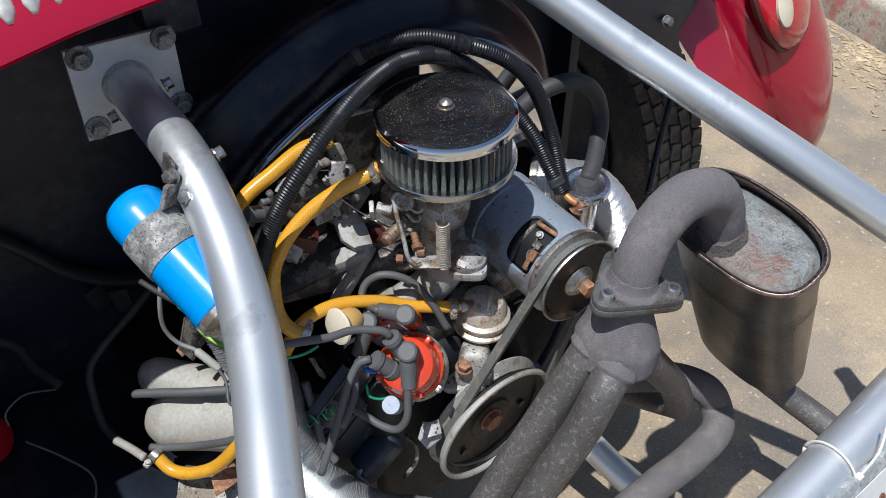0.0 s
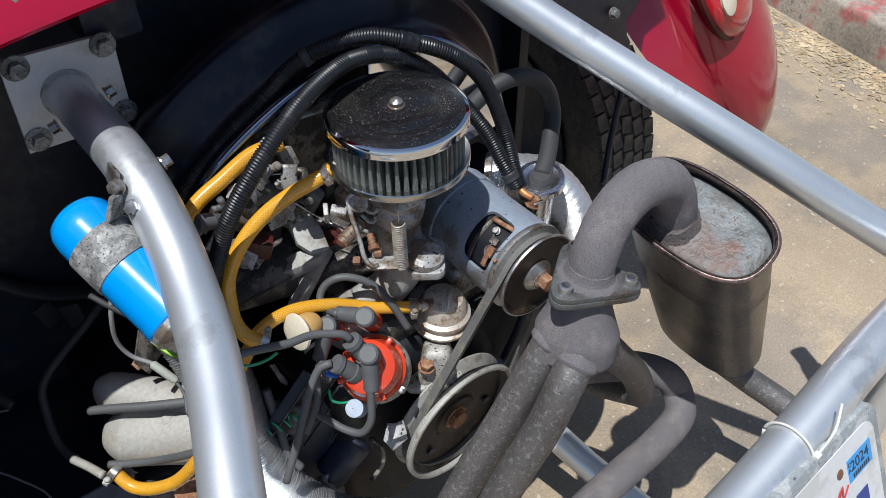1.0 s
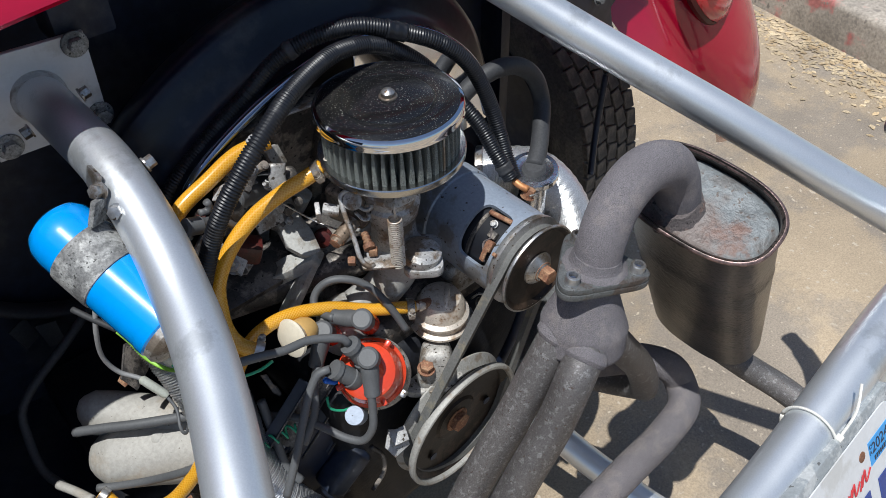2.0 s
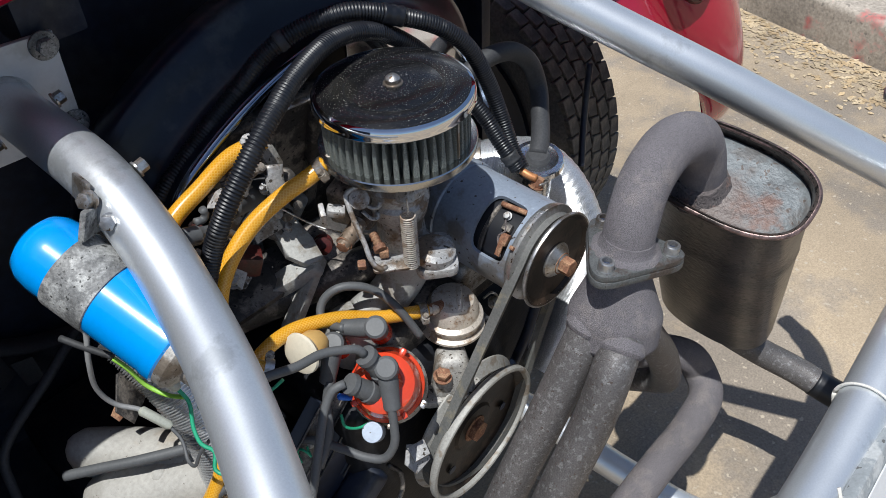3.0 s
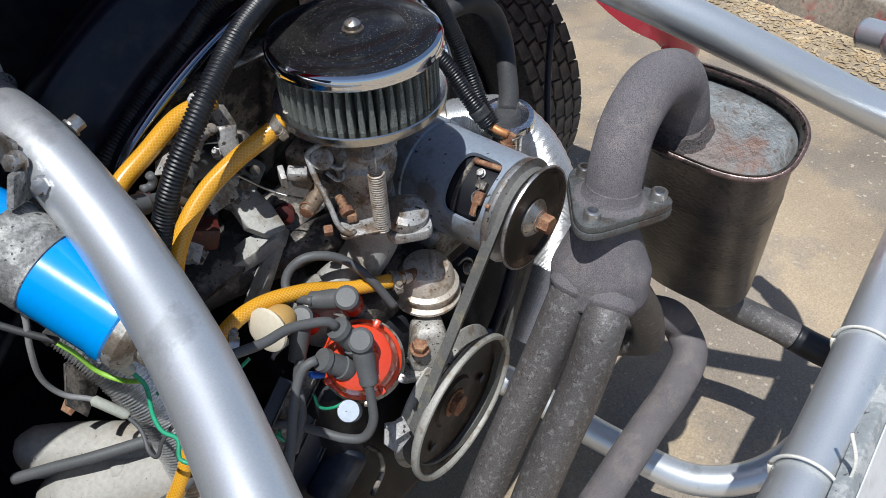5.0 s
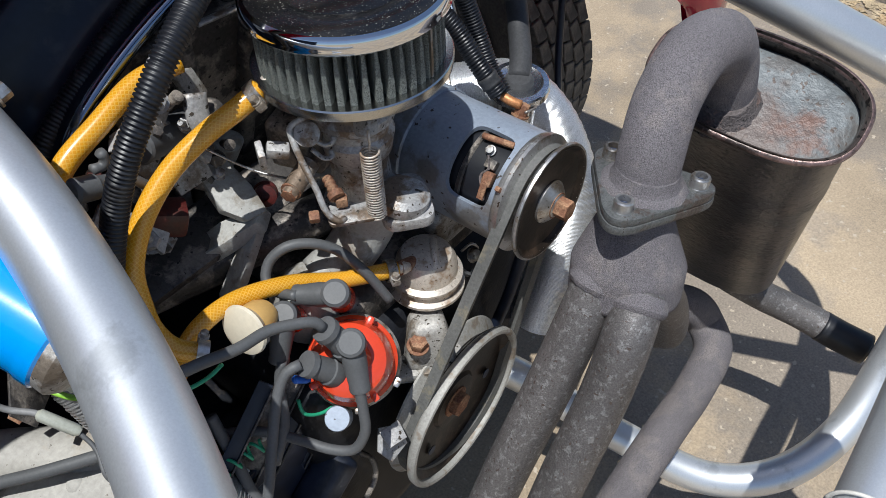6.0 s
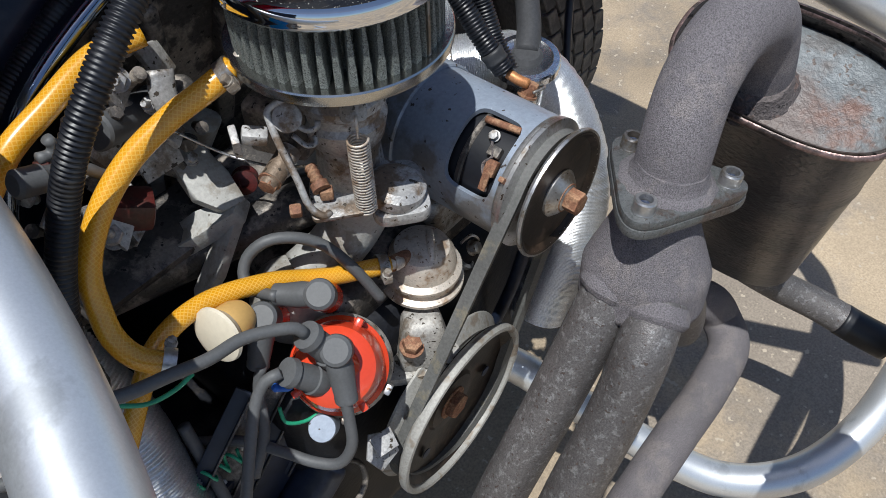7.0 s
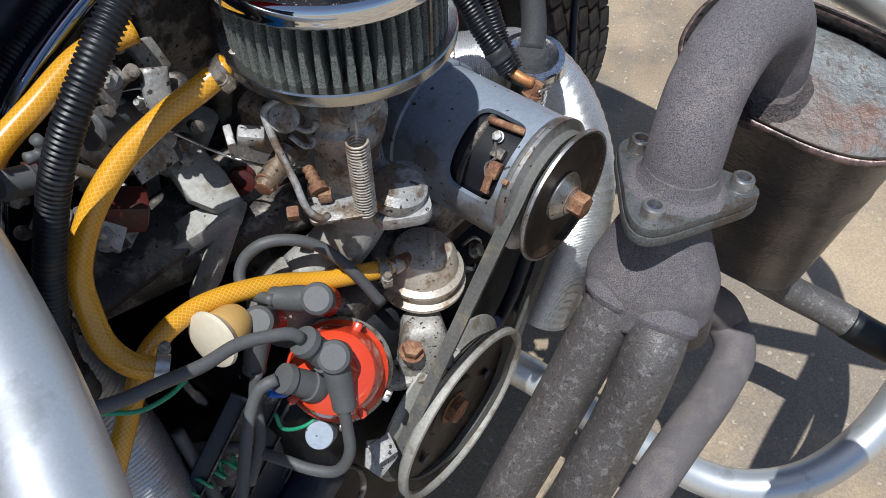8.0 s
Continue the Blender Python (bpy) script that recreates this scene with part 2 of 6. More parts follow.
def braided_hose():
    """Yellow reinforced fuel hose: a diamond braid in the wall, laid out by arc length."""
    m = mat("yellow_braided_hose", (0.60, 0.265, 0.006), 0.28, scale=60, fine=0.04, coarse=0.1, bump=0.0, coat=0.4)
    nt = m.node_tree
    n, link = nt.nodes, nt.links
    b = n["Principled BSDF"]
    uvn = n.new("ShaderNodeTexCoord")
    sep = n.new("ShaderNodeSeparateXYZ")
    link.new(uvn.outputs["UV"], sep.inputs[0])

    def calc(op, a, c):
        q = n.new("ShaderNodeMath")
        q.operation = op
        for i, v in enumerate((a, c)):
            if isinstance(v, (int, float)):
                q.inputs[i].default_value = v
            elif v is not None:
                link.new(v, q.inputs[i])
        return q.outputs[0]

    around, along = calc("MULTIPLY", sep.outputs[0], 13.0), calc("MULTIPLY", sep.outputs[1], 300.0)
    lines = None
    for q in (calc("ADD", around, along), calc("SUBTRACT", around, along)):
        f = calc("ABSOLUTE", calc("SUBTRACT", calc("FRACT", q, None), 0.5), None)
        w = calc("LESS_THAN", f, 0.13)
        lines = w if lines is None else calc("MAXIMUM", lines, w)
    mix = n.new("ShaderNodeMix")
    mix.data_type = "RGBA"
    link.new(calc("MULTIPLY", lines, 0.5), mix.inputs[0])
    old = b.inputs["Base Color"].links[0].from_socket
    link.new(old, mix.inputs[6])
    mix.inputs[7].default_value = (0.74, 0.47, 0.09, 1)
    link.new(mix.outputs[2], b.inputs["Base Color"])
    b.inputs["Subsurface Weight"].default_value = 0.0
    bp = n.new("ShaderNodeBump")
    bp.inputs["Strength"].default_value, bp.inputs["Distance"].default_value = 0.35, 0.0006
    link.new(lines, bp.inputs["Height"])
    link.new(bp.outputs[0], b.inputs["Normal"])
    return m


M_HOSE = braided_hose()


# ---- building tools ----
def V(*a):
    return Vector(a if len(a) > 1 else a[0])


def spline(points, step=0.004):
    """A smooth curve through the points (centripetal Catmull-Rom), sampled at even steps."""
    p = [Vector(q) for q in points]
    if len(p) == 2:
        k = max(2, int((p[1] - p[0]).length / step))
        return [p[0].lerp(p[1], i / k) for i in range(k + 1)]
    p = [p[0] * 2 - p[1]] + p + [p[-1] * 2 - p[-2]]
    out = []
    for i in range(1, len(p) - 2):
        a, b, c, d = p[i - 1:i + 3]
        t0, t1 = 0.0, (b - a).length ** 0.5 + 1e-9
        t2 = t1 + (c - b).length ** 0.5 + 1e-9
        t3 = t2 + (d - c).length ** 0.5 + 1e-9
        k = max(2, int((c - b).length / step))
        for j in range(k):
            t = t1 + (t2 - t1) * j / k
            a1 = a * ((t1 - t) / (t1 - t0)) + b * ((t - t0) / (t1 - t0))
            a2 = b * ((t2 - t) / (t2 - t1)) + c * ((t - t1) / (t2 - t1))
            a3 = c * ((t3 - t) / (t3 - t2)) + d * ((t - t2) / (t3 - t2))
            b1 = a1 * ((t2 - t) / (t2 - t0)) + a2 * ((t - t0) / (t2 - t0))
            b2 = a2 * ((t3 - t) / (t3 - t1)) + a3 * ((t - t1) / (t3 - t1))
            out.append(b1 * ((t2 - t) / (t2 - t1)) + b2 * ((t - t1) / (t2 - t1)))
    out.append(p[-2].copy())
    return out


def mesh_of(name, verts, faces, uvs=None, smooth=True):
    me = bpy.data.meshes.new(name)
    me.from_pydata([tuple(v) for v in verts], [], faces)
    if smooth:
        me.polygons.foreach_set("use_smooth", [True] * len(me.polygons))
    if uvs is not None:
        layer = me.uv_layers.new(name="UVMap")
        flat = []
        for pl in me.polygons:
            for q, vi in enumerate(pl.vertices):
                flat.extend(uvs(pl.index, q, vi))
        layer.data.foreach_set("uv", flat)
    me.update()
    return me


def sweep(name, points, radius, sides=18, step=0.004, caps=True, raw=False, flat=1.0, up=None):
    """A round bar or hose along a curve. radius: metres, or a function of the arc length. flat: thickness over width."""
    c = [Vector(q) for q in points] if raw else spline(points, step)
    n = len(c)
    tang = [(c[min(i + 1, n - 1)] - c[max(i - 1, 0)]).normalized() for i in range(n)]
    side = tang[0].cross(Vector(up) if up else Vector((0.31, 0.17, 0.93)))
    if side.length < 0.05:
        side = tang[0].cross(Vector((0, 1, 0)))
    side.normalize()
    verts, s, arcs = [], 0.0, []
    for i in range(n):
        if i:
            s += (c[i] - c[i - 1]).length
        side = (side - tang[i] * side.dot(tang[i])).normalized()
        other = tang[i].cross(side)
        r = radius(s) if callable(radius) else radius
        arcs.append(s)
        for k in range(sides):
            a = 2 * math.pi * k / sides
            verts.append(c[i] + side * (math.cos(a) * r) + other * (math.sin(a) * r * flat))
    faces, uvl = [], []
    for i in range(n - 1):
        for k in range(sides):
            k2 = (k + 1) % sides
            faces.append((i * sides + k, i * sides + k2, (i + 1) * sides + k2, (i + 1) * sides + k))
            uvl.append(((k / sides, arcs[i]), ((k + 1) / sides, arcs[i]), ((k + 1) / sides, arcs[i + 1]), (k / sides, arcs[i + 1])))
    if caps:
        for i, rev in ((0, True), (n - 1, False)):
            ring = list(range(i * sides, (i + 1) * sides))
            faces.append(tuple(reversed(ring)) if rev else tuple(ring))
            uvl.append([(0.5, arcs[i])] * sides)
    return mesh_of(name, verts, faces, lambda f, q, v: uvl[f][q])


def axes(at, axis, roll=0.0):
    """A frame at a place whose z axis points along axis."""
    z = Vector(axis).normalized()
    return Matrix.Translation(at) @ z.to_track_quat("Z", "Y").to_matrix().to_4x4() @ Matrix.Rotation(radians(roll), 4, "Z")


def lathe(name, profile, at, axis=(0, 0, 1), sides=40, wave=None, close=False, dish=False):
    """A turned solid: profile of (radius, height) along the axis. wave(angle, height): a factor on the radius."""
    m = axes(at, axis)
    verts, faces = [], []
    for r, h in profile:
        for k in range(sides):
            a = 2 * math.pi * k / sides
            q = r * (wave(a, h) if wave else 1.0)
            verts.append(m @ Vector((q * math.cos(a), q * math.sin(a), h)))
    rows = len(profile)
    for i in range(rows if close else rows - 1):
        for k in range(sides):
            k2, j = (k + 1) % sides, (i + 1) % rows
            faces.append((i * sides + k, i * sides + k2, j * sides + k2, j * sides + k))
    if not close:
        if not dish:
            faces.append(tuple(reversed(range(sides))))
        faces.append(tuple(range((rows - 1) * sides, rows * sides)))
    me = mesh_of(name, verts, faces)
    return sharpen(me)


def sharpen(me, angle=32):
    """Marks as sharp the edges that bend more than the angle."""
    bm = bmesh.new()
    bm.from_mesh(me)
    bm.normal_update()
    for e in bm.edges:
        if len(e.link_faces) == 2 and e.calc_face_angle(0) > radians(angle):
            e.smooth = False
    bm.to_mesh(me)
    bm.free()
    return me


def block(name, size, m, bevel=0.002, segments=2, taper=1.0, shear=0.0):
    """A bevelled block of that size at the pose m; taper: the top's share of the base."""
    bm = bmesh.new()
    bmesh.ops.create_cube(bm, size=1.0)
    for v in bm.verts:
        k = taper if v.co.z > 0 else 1.0
        v.co = Vector((v.co.x * size[0] * k + (shear * size[2] if v.co.z > 0 else 0), v.co.y * size[1] * k, v.co.z * size[2]))
    if bevel:
        bmesh.ops.bevel(bm, geom=bm.edges[:], offset=min(bevel, min(size) * 0.45), segments=segments, affect="EDGES", profile=0.6)
    bm.transform(m)
    me = bpy.data.meshes.new(name)
    bm.to_mesh(me)
    bm.free()
    me.polygons.foreach_set("use_smooth", [True] * len(me.polygons))
    return sharpen(me, 40)


def plate(name, outline, thick, m, bevel=0.001):
    """A flat plate: an outline in its own xy plane, raised by thick along z, at the pose m."""
    bm = bmesh.new()
    f = bm.faces.new([bm.verts.new((x, y, 0)) for x, y in outline])
    r = bmesh.ops.extrude_face_region(bm, geom=[f])
    bmesh.ops.translate(bm, verts=[v for v in r["geom"] if isinstance(v, bmesh.types.BMVert)], vec=(0, 0, thick))
    bmesh.ops.recalc_face_normals(bm, faces=bm.faces[:])
    if bevel:
        bmesh.ops.bevel(bm, geom=[e for e in bm.edges if abs(e.verts[0].co.z - e.verts[1].co.z) < 1e-6], offset=bevel, segments=2, affect="EDGES", profile=0.6)
    bm.transform(m)
    me = bpy.data.meshes.new(name)
    bm.to_mesh(me)
    bm.free()
    me.polygons.foreach_set("use_smooth", [True] * len(me.polygons))
    return sharpen(me, 35)


def rounded(points, r, k=6):
    """An outline whose corners are rounded with the radius r."""
    out, n = [], len(points)
    for i in range(n):
        a, b, c = Vector(points[i - 1]), Vector(points[i]), Vector(points[(i + 1) % n])
        u, w = (a - b).normalized(), (c - b).normalized()
        half = u.angle(w) / 2
        d = min(r / math.tan(half), (a - b).length * 0.48, (c - b).length * 0.48)
        p, q = b + u * d, b + w * d
        for j in range(k + 1):
            t = j / k
            out.append(tuple(p * (1 - t) ** 2 + b * (2 * t * (1 - t)) + q * t ** 2))
    return out


def join(name, *meshes):
    """Several pieces of one part as one mesh."""
    bm = bmesh.new()
    for me in meshes:
        bm.from_mesh(me)
    out = bpy.data.meshes.new(name)
    bm.to_mesh(out)
    bm.free()
    return out


def thing(name, at, label, category, group="", kind=""):
    e = new(name)
    e.location = at
    e.empty_display_size = 0.02
    bpy.context.view_layer.update()
    return tagged(e, label, category, group, kind)


def part(name, me, material, parent, label=""):
    ob = new(name, me)
    if not me.materials:
        me.materials.append(material)
    ob.parent = parent
    ob.matrix_parent_inverse = Matrix.Translation(-parent.location)
    return tagged(ob, label) if label else ob


def solo(name, me, material, label, category, group="", kind=""):
    ob = new(name, me)
    me.materials.append(material)
    return tagged(ob, label, category, group, kind)


def hexbolt(name, at, axis, size=0.007, height=0.006, shank=0.0):
    """A hexagon bolt head with a washer face."""
    pts = [(size * math.cos(math.pi / 3 * i), size * math.sin(math.pi / 3 * i)) for i in range(6)]
    head = plate(name, pts, height, axes(Vector(at), axis), bevel=size * 0.12)
    wash = lathe(name, [(size * 1.25, -0.0015), (size * 1.25, 0.0), (size * 0.5, 0.0003)], at, axis, 20)
    return join(name, wash, head)


def capscrew(name, at, axis, r=0.006, h=0.008):
    """A socket-head screw with a hollow hexagon."""
    body = lathe(name, [(r * 1.03, -0.001), (r * 1.03, 0.0006), (r, 0.0009), (r, h - 0.001), (r * 0.9, h), (r * 0.62, h), (r * 0.58, h - 0.005), (0.0005, h - 0.0051)], at, axis, 24)
    return body


def helix(at, axis, radius, wire, turns, length, per=14):
    m = axes(Vector(at), axis)
    k = int(turns * per)
    return [m @ Vector((radius * math.cos(2 * math.pi * i / per), radius * math.sin(2 * math.pi * i / per), length * i / k)) for i in range(k + 1)]


# ---- ground and kerb ----
def ground_sheet():
    xs = [-400, -60, -12, -4] + [-2 + 0.25 * i for i in range(25)] + [6, 14, 60, 400]
    bm = bmesh.new()
    grid = [[bm.verts.new((x, y, 0.006 * noise.noise(Vector((x * 1.3, y * 1.3, 0))) if abs(x) < 5 and abs(y) < 5 else 0.0)) for y in xs] for x in xs]
    for i in range(len(xs) - 1):
        for j in range(len(xs) - 1):
            bm.faces.new((grid[i][j], grid[i + 1][j], grid[i + 1][j + 1], grid[i][j + 1]))
    me = bpy.data.meshes.new("ground")
    bm.to_mesh(me)
    bm.free()
    me.polygons.foreach_set("use_smooth", [True] * len(me.polygons))
    return me


solo("ground", ground_sheet(), M_CONCRETE, "sun-bleached tan concrete ground with stains and grit", "ground", kind="structure")

KERB_A, KERB_B = V(1.53, -1.4, 0), V(2.37, 2.4, 0)
KERB_DIR = (KERB_B - KERB_A).normalized()
KERB_OUT = V(KERB_DIR.y, -KERB_DIR.x, 0)


def kerb():
    m = Matrix.Translation((KERB_A + KERB_B) / 2 + KERB_OUT * 0.16 + V(0, 0, 0.05)) @ Matrix.Rotation(math.atan2(KERB_DIR.y, KERB_DIR.x), 4, "Z")
    return block("kerb", ((KERB_B - KERB_A).length, 0.30, 0.16), m, 0.02, 3)


solo("kerb", kerb(), M_KERB, "low concrete kerb with flaking red paint", "kerb", kind="structure")


def leaf_litter():
    rng = random.Random(5)
    verts, faces = [], []
    for _ in range(5200):
        t = rng.random()
        p = KERB_A.lerp(KERB_B, t) - KERB_OUT * (abs(rng.gauss(0, 0.105))) + V(0, 0, 0.001 + rng.random() * 0.003)
        s, a = rng.uniform(0.005, 0.0135), rng.uniform(0, 6.28)
        tilt = Euler((rng.gauss(0, 0.08), rng.gauss(0, 0.08), a)).to_matrix()
        base = len(verts)
        for x, y, z in ((-1, 0, 0), (0, -0.6, 0.10), (0.7, -0.3, 0.06), (1.1, 0.1, 0), (0.1, 0.55, 0.12), (-0.6, 0.4, 0.05)):
            verts.append(p + tilt @ Vector((x * s, y * s, z * s)))
        faces.append(tuple(range(base, base + 6)))
    return mesh_of("leaf_litter", verts, faces, smooth=False)


solo("leaf_litter", leaf_litter(), M_LEAF, "dry brown leaf litter and chips along the kerb", "leaf litter", kind="stuff")


# ---- car body ----
def car_body():
    body = thing("car_body", (0, 0.6, 0.5), "red painted car body around an open black engine bay", "car")
    part("firewall", block("firewall", (1.10, 0.02, 0.95), pose(-0.12, 0.43, 0.60), 0.004), M_BLACK, body, "matt black firewall panel")
    part("bay_side", block("bay_side", (0.02, 0.50, 0.95), pose(-0.62, 0.18, 0.56, 0, 0, 0), 0.004), M_BLACK, body, "black inner side panel")
    part("bay_side", block("bay_side", (0.02, 0.30, 0.50), pose(0.43, 0.525, 0.60, 0, 0, 0), 0.004), M_BLACK, body, "black inner side panel")
    part("bay_floor", block("bay_floor", (0.34, 0.50, 0.015), pose(-0.47, 0.18, 0.40, 0, 6, 0), 0.003), M_BLACK, body, "black tin under the engine bay")
    # the raised lid above the engine, its lower lip in view
    lip = [(-0.70, 0.165, 0.925), (-0.45, 0.168, 0.953), (-0.351, 0.170, 0.963), (-0.296, 0.170, 0.972), (-0.225, 0.170, 0.979), (-0.10, 0.168, 0.990), (0.15, 0.168, 1.000), (0.45, 0.172, 0.985)]
    c = spline(lip, 0.02)
    verts, faces = [], []
    prof = ((0.07, 0.012), (0.006, 0.003), (0.0, 0.002), (-0.003, 0.006), (0.0, 0.012), (0.03, 0.045), (0.10, 0.12), (0.22, 0.22), (0.40, 0.32), (0.70, 0.42), (0.70, 0.38), (0.40, 0.27), (0.15, 0.10), (0.07, 0.012))
    for p in c:
        for dy, dz in prof:
            verts.append(p + V(0, dy, dz))
    k = len(prof)
    for i in range(len(c) - 1):
        for j in range(k - 1):
            faces.append((i * k + j, (i + 1) * k + j, (i + 1) * k + j + 1, i * k + j + 1))
    lid = part("engine_lid", sharpen(mesh_of("engine_lid", verts, faces), 50), M_RED, body, "glossy red louvred engine lid")
    for i in range(5):
        a = V(-0.3490 + 0.0184 * i, 0.1815, 0.9875 + 0.0021 * i)
        part("louvre", sweep("louvre", [a, a + V(0.001, 0.009, 0.0125), a + V(0.002, 0.045, 0.056)], lambda q: 0.0075 * min(1, 0.35 + q / 0.012), 14, 0.003, flat=0.6), M_WHITEPLATE, lid, "pale louvre slot")
    part("black_seal", sweep("black_seal", [V(p) + V(0, 0.035, -0.004) for p in lip], 0.009, 10, 0.02), M_RUBBER, body)
    part("bracket", block("bracket", (0.055, 0.05, 0.05), pose(-0.185, 0.335, 0.905), 0.004), M_BLACK, body)
    part("ledge", sweep("ledge", [(-0.47, 0.41, 0.705), (-0.416, 0.405, 0.659), (-0.363, 0.40, 0.580), (-0.32, 0.398, 0.545), (-0.25, 0.395, 0.515)], 0.016, 12, 0.008, flat=0.5), M_RUBBER, body, "dark sound-deadened ledge")
    for x, z, turn in ((-0.352, 0.548, 20), (-0.324, 0.530, -25)):
        part("tab", plate("tab", [(-0.012, 0.0), (0.012, 0.002), (0.014, -0.030), (-0.006, -0.034)], 0.002, pose(x, 0.392, z, 80, 0, turn), 0.0005), M_RUBBER, body, "bent black tab")
    part("lamp_edge", lathe("lamp_edge", [(0.020, -0.03), (0.033, -0.012), (0.036, 0.004), (0.028, 0.022), (0.012, 0.031), (0.001, 0.033)], (-0.535, 0.335, 0.445), (0.5, -0.6, 0.5), 28), M_LENS, body, "glossy red lamp edge")
    return body


BODY = car_body()


def fender():
    spine = spline([V(0.547, 0.542, 0.928), V(0.604, 0.362, 0.829), V(0.662, 0.239, 0.682), V(0.712, 0.172, 0.550), V(0.738, 0.150, 0.445), V(0.742, 0.148, 0.405)], 0.02)
    out, n = V(0.45, -0.85, 0.28).normalized(), len(spine)
    verts, faces, k = [], [], 28
    for i, p in enumerate(spine):
        t = i / (n - 1)
        w = 0.140 * (1 - t ** 4) ** 0.5 * (1 - 0.18 * t) + 0.004
        tang = (spine[min(i + 1, n - 1)] - spine[max(i - 1, 0)]).normalized()
        side = tang.cross(out).normalized()
        up = side.cross(tang).normalized()
        skirt = 0.078 * max(0.0, 1 - abs((t - 0.52) / 0.29) ** 2.5)
        for j in range(k):
            if j < 3:
                verts.append(p + side * w + V(-0.97, 0.16, -0.05) * (skirt * (1 - j / 3)))
                continue
            a = math.pi * ((j - 3) / (k - 4) * 1.08)
            verts.append(p + side * (w * math.cos(a)) + up * (w * 0.75 * math.sin(a)))
    for i in range(n - 1):
        for j in range(k - 1):
            faces.append((i * k + j, i * k + j + 1, (i + 1) * k + j + 1, (i + 1) * k + j))
    f = part("rear_fender", mesh_of("rear_fender", verts, faces), M_RED, BODY, "glossy red rounded rear fender")
    at, ax = V(0.6306, 0.186, 0.7377), (0.34, -0.72, 0.50)
    part("tail_lamp", lathe("tail_lamp", [(0.084, -0.006), (0.084, 0.006), (0.078, 0.016), (0.06, 0.028), (0.034, 0.035), (0.001, 0.038)], at, ax, 48), M_LENS, f, "red oval tail lamp lens")
    part("lamp_seal", lathe("lamp_seal", [(0.0845, -0.010), (0.087, -0.004), (0.0855, 0.002), (0.0825, 0.0)], at, ax, 48, close=True), M_REDPLASTIC, f, "dark red lamp rim")
    part("reversing_lens", lathe("reversing_lens", [(0.020, 0.0), (0.020, 0.004), (0.016, 0.006), (0.001, 0.007)], (0.5833, 0.1397, 0.7446), (0.01, -0.95, 0.5), 40, wave=lambda a, h: 0.78 / math.hypot(math.cos(a), 0.60 * math.sin(a))), M_LENSCLEAR, f, "clear ribbed reversing lens")
    well = part("wheel_house", plate("wheel_house", [(0.199, 0.929), (0.438, 0.872), (0.449, 0.781), (0.437, 0.762), (0.421, 0.748), (0.428, 0.723), (0.443, 0.697), (0.393, 0.699), (0.292, 0.768), (0.212, 0.823)], 0.006, pose(0, 0.186, 0, 90), 0.0015), M_BLACK, BODY, "black inner wheel-house panel")
    part("bolt", hexbolt("bolt", (0.3838, 0.174, 0.7735), (0, -1, 0.2), 0.006, 0.007), M_CLAMP, well, "grimy bolt")
    return f


fender()


def wheel():
    at, ax = V(0.640, 0.592, 0.300), V(1, 0.0, -0.03)
    R, half = 0.305, 0.080
    tyre = part("rear_tyre", lathe("rear_tyre", [(0.20, -half * 0.8), (0.25, -half), (R - 0.03, -half), (R - 0.008, -half * 0.86), (R - 0.008, half * 0.86), (R - 0.03, half), (0.25, half), (0.20, half * 0.8)], at, ax, 72, close=True), M_TYRE, BODY, "black rear tyre with blocky worn tread")
    m = axes(at, ax)
    blk = None
    for row in range(5):
        for k in range(54):
            a = 2 * math.pi * (k + 0.35 * row) / 54
            pm = m @ Matrix.Rotation(a, 4, "Z") @ Matrix.Translation((R - 0.0075, 0, (row - 2) * 0.029)) @ Matrix.Rotation(radians((4, 10, -10, 10, -4)[row]), 4, "X")
            if blk is None:
                blk = block("tread_block", (0.014, 0.0318, 0.0252), Matrix.Identity(4), 0.0015, 1)
                blk.materials.append(M_TYRE)
            ob = new("tread_block", blk)
            ob.parent = tyre
            ob.matrix_parent_inverse = Matrix.Identity(4)
            ob.matrix_basis = Matrix.Translation(at) @ Matrix.Translation(-at) @ pm
    part("rim", lathe("rim", [(0.02, -0.03), (0.19, -0.02), (0.20, -0.07), (0.205, -0.075), (0.205, 0.075), (0.19, 0.02), (0.02, 0.03)], at, ax, 40), M_BLACK, tyre, "black steel rim")
    return tyre


wheel()


